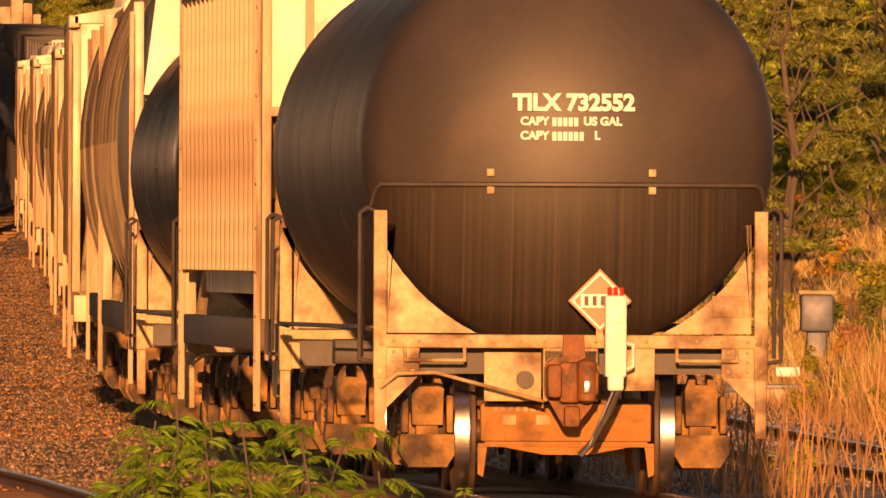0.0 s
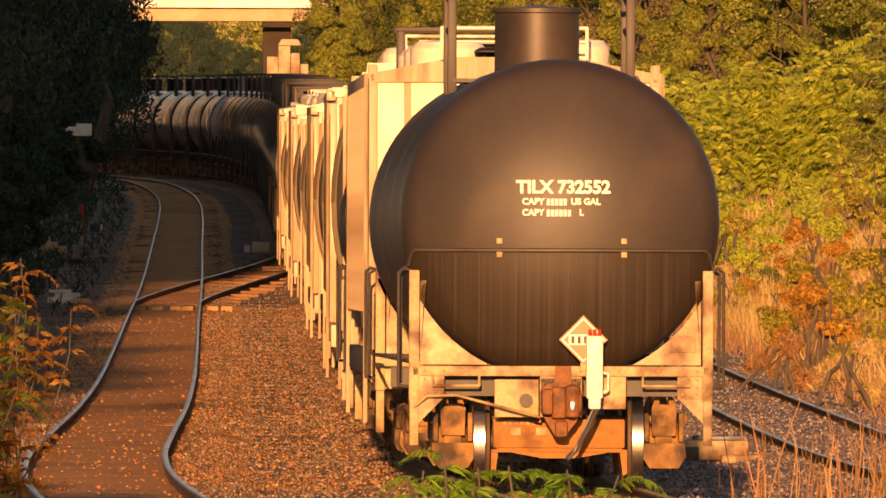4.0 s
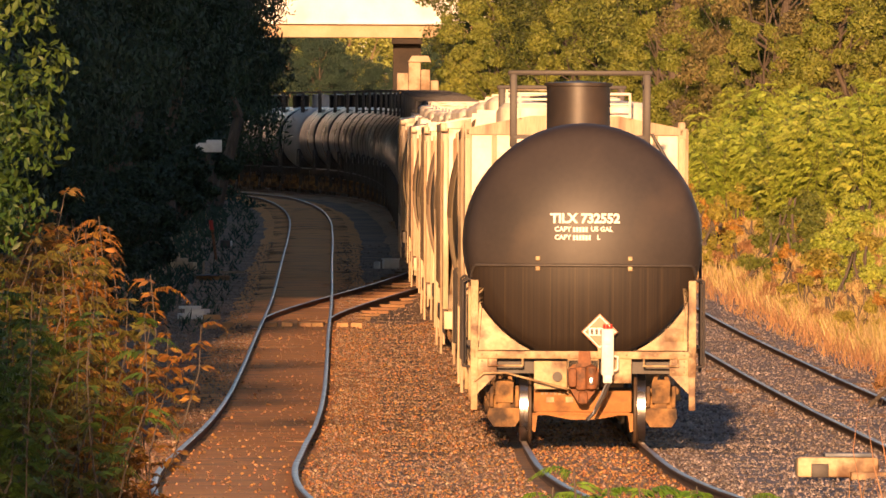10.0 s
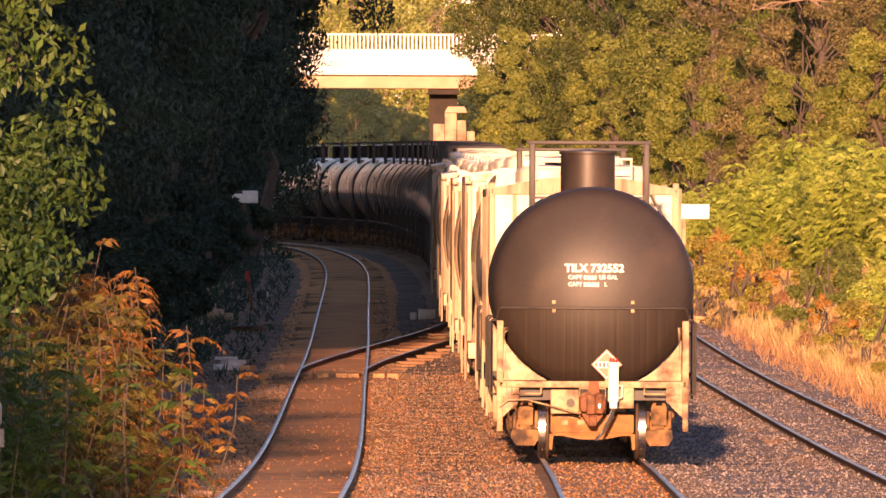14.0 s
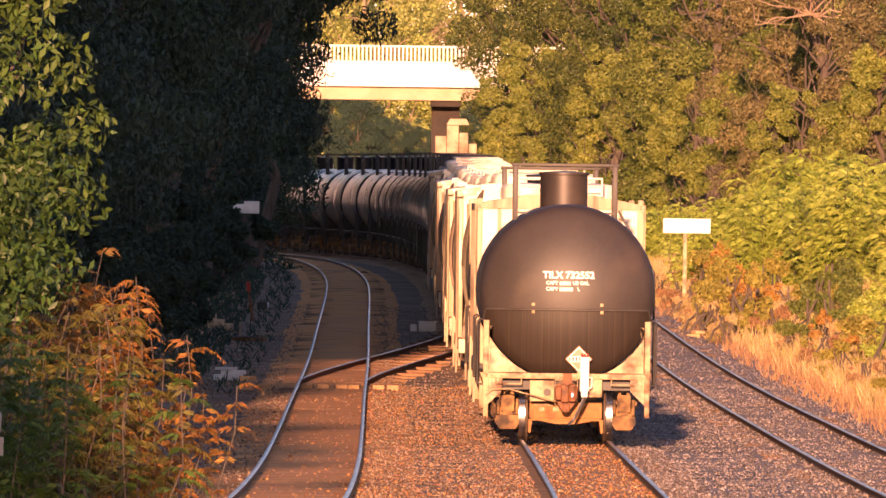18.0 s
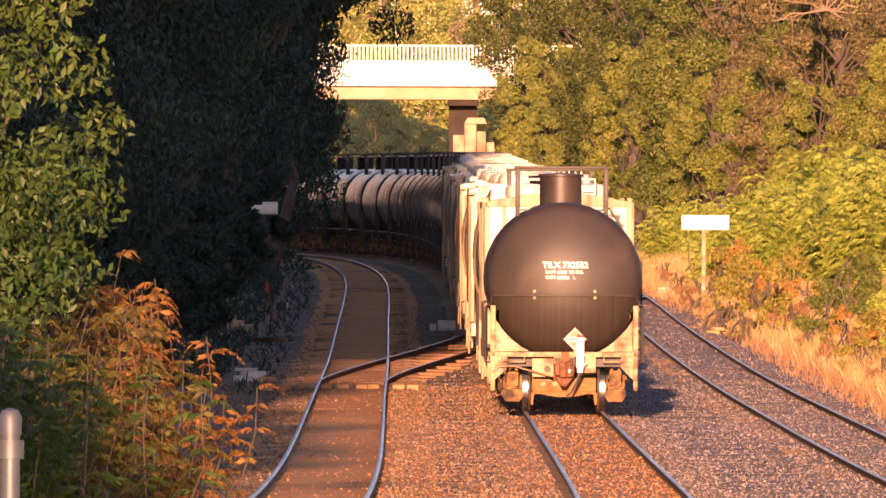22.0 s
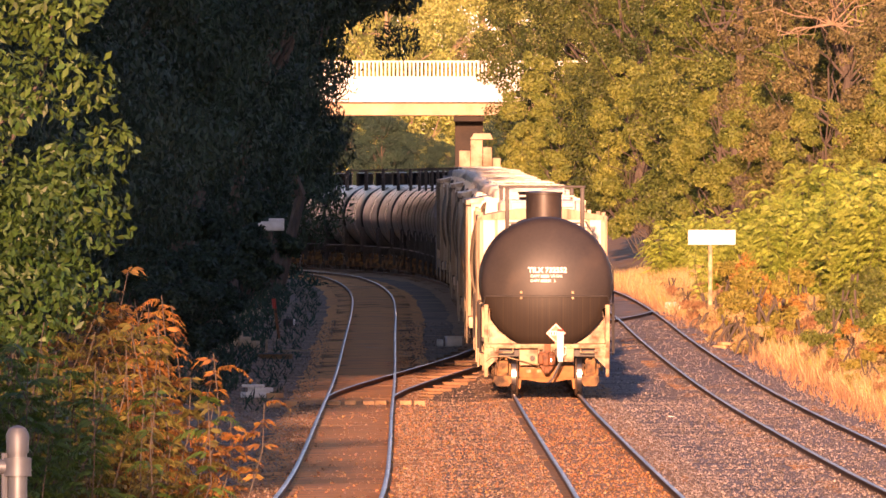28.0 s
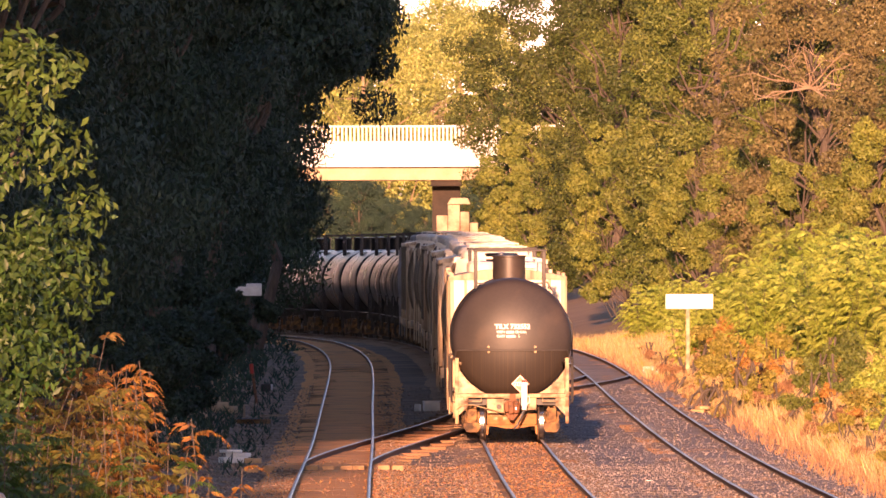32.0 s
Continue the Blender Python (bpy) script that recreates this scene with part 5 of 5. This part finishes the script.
# added glowing sheet that stands in for the bright low sky behind the trees
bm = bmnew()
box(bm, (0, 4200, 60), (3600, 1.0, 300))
SKY_GLOW = bpy.data.materials.new("glowing_haze_sheet")
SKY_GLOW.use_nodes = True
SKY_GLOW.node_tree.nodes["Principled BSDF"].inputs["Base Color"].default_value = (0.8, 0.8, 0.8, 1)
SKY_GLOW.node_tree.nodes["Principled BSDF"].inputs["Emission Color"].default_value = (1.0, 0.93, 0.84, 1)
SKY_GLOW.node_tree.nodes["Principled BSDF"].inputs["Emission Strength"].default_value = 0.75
tagged(new("backdrop", mesh_of("backdrop", bm, SKY_GLOW)), "glowing sheet in place of bright evening haze at the horizon", "sky", kind="structure")


# ---- dry grass on the banks ----
def grass(name, label, material, spots, seed, blade, high, lean=0.25):
    rnd = np.random.default_rng(seed)
    base = []
    for (x0, x1, d0, d1, count) in spots:
        d = K * (d0 + (d1 - d0) * rnd.random(count))
        o = x0 + (x1 - x0) * rnd.random(count)
        keep = np.array([noise.noise((a * 0.6, b * 0.3, seed)) > -0.22 for a, b in zip(o, d)])
        base += [(MID(float(b)) + a, b, ground_z(MID(float(b)) + a, float(b)) - 0.03) for a, b in zip(o[keep], d[keep])]
    p = np.array(base)
    n = len(p)
    h = (high * (0.35 + 0.9 * rnd.random(n) ** 1.5))[:, None]
    top = p + np.c_[rnd.normal(size=(n, 2)) * lean, np.ones(n)] * h
    midp = (p + top) / 2 + np.c_[rnd.normal(size=(n, 2)) * 0.05, np.zeros(n)] * h
    ang = rnd.random(n) * math.pi
    side = np.c_[np.cos(ang), np.sin(ang) * 0.4, np.zeros(n)] * (blade * (0.6 + 0.8 * rnd.random(n)))[:, None]
    verts = np.stack([p - side, p + side, midp + side * 0.8, midp - side * 0.8, top], 1).reshape(-1, 3)
    i = np.arange(n)[:, None] * 5
    faces = np.concatenate([i + (0, 1, 2), i + (0, 2, 3), i + (3, 2, 4)])
    tagged(new(name, soup(name, verts, faces, material)), label, "grass", kind="stuff")


GOLD_SPOTS = [(6.9, 8.6, 95, 180, 8000), (8.6, 13, 95, 180, 12000), (6.8, 8.6, 180, 270, 8000), (8.6, 14, 180, 270, 12000), (6.6, 13, 270, 370, 13000), (5.6, 11, 350, 450, 16000), (10, 20, 140, 330, 12000)]
grass("dry_grass", "golden dry grass along the bank", GRASS_GOLD, [(a + 0.3, b, c, d, n) for a, b, c, d, n in GOLD_SPOTS], 51, 0.011, 0.62, 0.35)
grass("rusty_weeds", "rust-coloured dry weeds along the bank", GRASS_RED, [(a, b, c, d, n // 2) for a, b, c, d, n in GOLD_SPOTS], 57, 0.011, 0.5, 0.35)
grass("green_weeds", "yellow-green weeds among the dry grass", LEAF_YELLOW, [(a + 0.5, b, c, d, n // 2) for a, b, c, d, n in GOLD_SPOTS], 58, 0.016, 0.5, 0.5)
grass("dry_stalks", "tall reddish dry stalks between the tracks", GRASS_RED, [(1.8, 3.7, 79, 103, 380), (3.7, 7.0, 77, 90, 450), (7.0, 10.5, 84, 120, 3000), (2.3, 3.0, 78, 98, 200)], 52, 0.009, 1.05, 0.18)
grass("bank_weeds", "sparse rusty weeds at the edge of the ballast", GRASS_RED, [(6.3, 7.6, 100, 330, 5000), (5.6, 7.0, 330, 420, 2500)], 53, 0.012, 0.3, 0.4)


grass("shade_weeds", "low weeds coloured dark for shade on the strip beside the track", LEAF_SHADED, [(-9.5, -7.4, 225, 430, 6000), (-7.2, -6.3, 225, 430, 700)], 59, 0.03, 0.3, 0.6)


def bed_top(a):
    """Height of the track beds against the rail head at a metres from the middle line."""
    u = min(abs(a), abs(a - LEFT), abs(a - RIGHT))
    return float(np.interp(u, (0, 0.6, 1.3, 1.85), (-0.112, -0.116, -0.128, -0.22)))


def stones(name, label, material, seed, areas):
    rnd = np.random.default_rng(seed)
    spots = []
    for x0, x1, d0, d1, count in areas:
        d = K * (d0 + (d1 - d0) * rnd.random(count) ** 1.2)
        o = x0 + (x1 - x0) * rnd.random(count)
        spots.append(np.array([(MID(float(b)) + a, b, max(ground_z(MID(float(b)) + a, float(b)), rail_z(float(b)) + bed_top(a)) + 0.008) for a, b in zip(o, d)]))
    p = np.concatenate(spots)
    n = len(p)
    unit = np.array([(1, 0, 0), (-1, 0, 0), (0, 1, 0), (0, -1, 0), (0, 0, 1), (0, 0, -0.5)], float)
    s = 0.01 + 0.022 * rnd.random((n, 1, 1)) ** 2
    v = p[:, None, :] + unit[None] * s * (0.6 + 0.8 * rnd.random((n, 6, 1))) + rnd.normal(size=(n, 6, 3)) * s * 0.25
    f = np.array([(0, 2, 4), (2, 1, 4), (1, 3, 4), (3, 0, 4), (2, 0, 5), (1, 2, 5), (3, 1, 5), (0, 3, 5)])
    faces = (np.arange(n)[:, None, None] * 6 + f[None]).reshape(-1, 3)
    tagged(new(name, soup(name, v.reshape(-1, 3), faces, material)), label, "gravel", kind="stuff")


stones("ballast_stones", "loose brown ballast stones", STONE, 61,
       ((-3.4, -0.9, 84, 235, 22000), (-8.2, -5.5, 225, 340, 6000), (-0.7, 0.7, 88, 230, 4000), (-7.2, -5.15, 90, 230, 8000), (-3.4, 0.9, 235, 340, 7000)))
stones("grey_stones", "loose grey ballast stones beside the grass-side track", GREY_STONE, 63,
       ((0.9, 3.8, 84, 235, 24000), (3.8, 5.4, 80, 240, 11000), (5.4, 7.8, 95, 240, 11000), (0.9, 7.5, 235, 340, 11000)))
stones("rusty_stones", "rust-orange stained stones between the rails", RUST_STONE, 62,
       ((-0.72, 0.72, 88, 240, 8000), (-5.02, -3.58, 80, 240, 1200), (-0.72, 0.72, 240, 330, 3000), (-3.5, -0.9, 104, 235, 8000)))


# ---- small things beside the line ----
def sign():
    x, d = 8.72, 330 * K
    g = ground_z(x, d)
    root = tagged(new("line_sign"), "blank white board sign on a post at the bank", "sign")
    root.location = (x, d, g)
    z = EYE - 79.5 * d / VIEW - g
    bm = bmnew()
    box(bm, (0, -0.05, z), (1.54, 0.04, 0.48), bevel=0.01)
    part("sign_board", bm, WHITE, root)
    bm = bmnew()
    box(bm, (-0.05, 0.0, z / 2), (0.13, 0.06, z + 0.2), bevel=0.01)
    part("post", bm, CREAM, root)


sign()


def fence_post():
    root = tagged(new("fence_post"), "galvanised chain-link fence corner post with a rail", "fence post")
    x, d = -0.92, 22 * K
    g = ground_z(x, d)
    root.location = (x, d, g)
    top = EYE - 420 * d / VIEW - g
    bm = bmnew()
    rod(bm, (0, 0, -0.2), (0, 0, top - 0.02), 0.021, seg=20)
    part("post", bm, GALV, root)
    bm = bmnew()
    lathe(bm, [(0.024, top - 0.05), (0.025, top - 0.01), (0.018, top + 0.004), (0.004, top + 0.01)], seg=20, axis="Z")
    part("cap", bm, GALV, root)
    bm = bmnew()
    rod(bm, (-0.02, 0, top - 0.08), (-1.6, 0, top - 0.08), 0.017, seg=14)
    part("top_rail", bm, GALV, root)
    bm = bmnew()
    lathe(bm, [(0.03, top - 0.1), (0.03, top - 0.06)], seg=20, axis="Z")
    part("clamp", bm, GALV, root)
    bm = bmnew()
    rod(bm, (-0.028, 0, -0.1), (-0.028, 0, top - 0.05), 0.008, seg=8)
    part("tension_bar", bm, GALV, root)


fence_post()


def spot(u, v):
    """The place on the ground that lies in the direction (u, v) of the middle view."""
    d = 150.0 * K
    for _ in range(60):
        x = (u - 784) * d / VIEW
        d = 0.5 * d + 0.5 * min(700 * K, VIEW * (EYE - ground_z(x, d)) / (v - 341))
    return (u - 784) * d / VIEW, d


def crate(name, label, u, v, parts, category="debris"):
    """A small thing of boxes (x, y, z, sx, sy, sz, turn, material) standing at a spot."""
    x, d = spot(u, v)
    root = tagged(new(name), label, category)
    root.location = (x, d, ground_z(x, d))
    for i, (nm, bx, by, bz, sx, sy, sz, turn, m) in enumerate(parts):
        bm = bmnew()
        box(bm, (bx, by, bz), (sx, sy, sz), bevel=min(sx, sy, sz) * 0.15, turn=Matrix.Rotation(radians(turn), 4, "Z"))
        part(nm, bm, m, root)
    return root


crate("junction_box", "white trackside box with a smaller white case", 800, 614, [("case", 0.05, 0, 0.14, 0.48, 0.36, 0.28, 8, WHITE), ("small_case", -0.36, 0, 0.11, 0.18, 0.2, 0.22, -10, WHITE), ("lid", 0.05, 0, 0.3, 0.5, 0.38, 0.04, 8, CONCRETE)], "box")
crate("turnout_planks", "pale planks lying along the turnout rails", 806, 648, [("plank", 0, 0, 0.05, 0.5, 1.4, 0.07, 18, NEWWOOD), ("plank", 0.62, 2.5, 0.05, 0.4, 2.0, 0.07, 8, NEWWOOD), ("plank", -0.75, -1.8, 0.05, 0.26, 1.2, 0.06, 30, NEWWOOD)], "planks")
crate("concrete_slabs", "stack of broken pale concrete slabs beside the track", 452, 705, [("slab", 0, 0, 0.08, 0.6, 0.5, 0.14, 15, CONCRETE), ("slab", 0.12, 0.05, 0.2, 0.5, 0.4, 0.1, -20, CONCRETE), ("slab", -0.05, -0.1, 0.29, 0.45, 0.3, 0.07, 35, WHITE), ("slab", 0.45, -0.1, 0.06, 0.35, 0.3, 0.12, 60, NEWWOOD)], "rubble")
crate("scrap_sheet", "bright metal sheet on dark scrap timber", 478, 636, [("sheet", 0, 0, 0.16, 0.6, 0.5, 0.03, 12, GALV), ("timber", 0.1, 0.2, 0.08, 1.1, 0.2, 0.14, -12, TIE), ("stick", 0.7, 0.1, 0.25, 0.8, 0.05, 0.05, -25, PALE_BARK), ("stick", -0.1, 0.3, 0.3, 0.06, 0.06, 0.5, 5, PALE_BARK)], "scrap")
crate("white_rubble", "heap of white broken concrete by the far turnout", 1200, 553, [("lump", 0, 0, 0.12, 0.6, 0.4, 0.26, 10, WHITE), ("lump", 0.4, 0.1, 0.1, 0.4, 0.3, 0.18, 40, CONCRETE), ("lump", -0.25, -0.1, 0.2, 0.35, 0.3, 0.3, -30, WHITE)], "rubble")
crate("timber_offcut", "pale sawn board lying on the bank", 1290, 618, [("board", 0, 0, 0.16, 0.6, 0.35, 0.1, 25, NEWWOOD), ("board", -0.25, 0, 0.06, 0.4, 0.3, 0.1, -10, NEWWOOD)], "timber")
crate("equipment_case", "low beige trackside machine case with a dark opening", 1594, 985, [("case", 0, 0, 0.16, 0.95, 0.4, 0.24, 3, CREAM), ("lid", 0.12, 0, 0.3, 0.55, 0.42, 0.05, 3, GALV), ("opening", -0.2, -0.2, 0.12, 0.2, 0.06, 0.16, 3, STEEL_DARK), ("foot", 0.4, -0.1, 0.06, 0.5, 0.4, 0.1, 3, CREAM)], "machine case")
crate("paper_litter", "scrap of white litter on the gravel", 1187, 738, [("scrap", 0, 0, 0.01, 0.18, 0.1, 0.02, 5, WHITE)], "litter")
crate("dry_leaf_scrap", "curled pale leaf on the track bed", 945, 772, [("scrap", 0, 0, 0.04, 0.07, 0.12, 0.03, 25, NEWWOOD)], "litter")
relay = tagged(new("relay_box"), "white relay box on a dark post among shaded shrubs", "relay box")
relay.location = (-6.65, 394 * K, ground_z(-6.65, 394 * K))
bm = bmnew()
box(bm, (0, 0, 2.62), (1.0, 0.5, 0.36), bevel=0.04)
part("case", bm, WHITE, relay)
bm = bmnew()
box(bm, (0.2, 0, 2.84), (0.6, 0.5, 0.16), bevel=0.03)
part("lid", bm, CONCRETE, relay)
bm = bmnew()
rod(bm, (0, 0, -0.2), (0, 0, 2.4), 0.07, seg=10)
part("post", bm, STEEL_DARK, relay)
crate("signal_cabinet", "grey trackside signal cabinet on a stub with a pale cap", 2262, 935, [("stub", 0, 0.1, 0.35, 0.26, 0.22, 0.75, 0, GALV), ("cabinet", 0, 0, 0.95, 0.42, 0.3, 0.48, 0, GALV), ("cap", 0, 0, 1.21, 0.48, 0.36, 0.05, 0, CREAM), ("junction", 0.3, 0, 0.3, 0.2, 0.2, 0.2, 0, GALV)], "cabinet")
crate("switch_machine", "low pale switch machine beside a grey cover sheet", 2208, 968, [("case", 0, 0, 0.12, 0.54, 0.35, 0.2, 4, CREAM), ("lid", 0.02, 0.05, 0.24, 0.56, 0.38, 0.06, 4, GALV), ("lamp", 0.02, 0.15, 0.42, 0.3, 0.15, 0.12, 4, WHITE), ("cover_sheet", -0.4, 0.5, 0.2, 0.6, 0.5, 0.08, -8, GALV), ("rod_end", -0.62, 0.2, 0.1, 0.16, 0.2, 0.14, 0, CREAM)], "switch machine")
crate("rail_anchor", "pale metal rail fitting beside the track", 2095, 1010, [("fitting", 0, 0, 0.08, 0.16, 0.14, 0.14, 20, CREAM), ("strap", -0.25, -0.1, 0.05, 0.3, 0.06, 0.05, 15, CREAM)], "fitting")
x, d = spot(2221, 1120)
plant(frond_bush("weed_tuft", "yellow-green weed tuft between the tracks", 0.42, 0.16, LEAF_LIGHT, 27, 14, 0.16, 7, 5, category="weed"), x, d / K)
x, d = spot(2395, 1100)
plant(frond_bush("weed_tuft", "yellow-green weed tuft among dry stalks", 0.35, 0.12, LEAF_LIGHT, 28, 8, 0.14, 6, 5, category="weed"), x, d / K)


def marker():
    x, d = spot(494, 600)
    root = tagged(new("marker_post"), "leaning rusty marker post with a red top", "marker post")
    root.location = (x, d, ground_z(x, d))
    bm = bmnew()
    rod(bm, (0, 0, 0), (-0.14, 0, 1.1), 0.045, seg=10)
    part("post", bm, RUST_RED, root)
    bm = bmnew()
    rod(bm, (-0.14, 0, 0.95), (-0.17, 0, 1.25), 0.065, seg=10)
    part("red_top", bm, RED, root)
    x, d = spot(402, 614)
    root = tagged(new("marker_post"), "short stake with a red top in the shade", "marker post")
    root.location = (x, d, ground_z(x, d))
    bm = bmnew()
    rod(bm, (0, 0, -0.1), (0, 0, 0.42), 0.03, seg=8)
    part("post", bm, RUST_DARK, root)
    bm = bmnew()
    rod(bm, (0, 0, 0.38), (0, 0, 0.62), 0.05, seg=8)
    part("red_top", bm, RED, root)


marker()
crate("battery_case", "small dark case with a pale side in the shade", 510, 578, [("case", 0, 0, 0.13, 0.34, 0.3, 0.26, 0, STEEL_DARK), ("side_plate", 0.2, -0.02, 0.15, 0.06, 0.26, 0.18, 0, CONCRETE)], "box")
crate("plastic_sacks", "slumped pale grey sacks beside the scrap timber", 432, 616, [("sack", 0, 0, 0.16, 0.36, 0.3, 0.34, 12, OLD_CONCRETE), ("sack", 0.28, 0.05, 0.1, 0.3, 0.3, 0.22, -25, OLD_CONCRETE), ("sack", -0.2, 0.1, 0.24, 0.28, 0.26, 0.5, 30, OLD_CONCRETE)], "sacks")


# ---- movement ----
def rear_at(t):
    return K * (74.6 + 5.55 * t + 0.006 * t * t)


def motions():
    """The train draws away along the middle track; the wheels of the last cars roll."""
    times = [0.5 * k for k in range(65)]
    for car, start, long in TRAIN:
        rows = []
        for t in times:
            a = on_line(along(rear_at(t), start + 2.15))
            b = on_line(along(rear_at(t), start + long - 2.15))
            y = (b - a).normalized()
            x = y.cross(Vector((0, 0, 1))).normalized()
            z = x.cross(y)
            m = Matrix((x, y, z)).transposed().to_4x4()
            rows.append((t, Matrix.Translation(a - y * 2.15) @ m))
        walk(car, rows)
    for car, start, long in TRAIN[:2]:
        for tr in [c for c in car.children if c.name.startswith("truck")]:
            for w in [c for c in tr.children if c.name.startswith("wheelset")]:
                here, rows = w.location.copy(), []
                for k in range(481):
                    t = k / 15
                    turn = (rear_at(t) - rear_at(0)) / 0.457
                    rows.append((t, Matrix.Translation(here) @ Matrix.Rotation(-turn, 4, "X")))
                walk(w, rows)


motions()
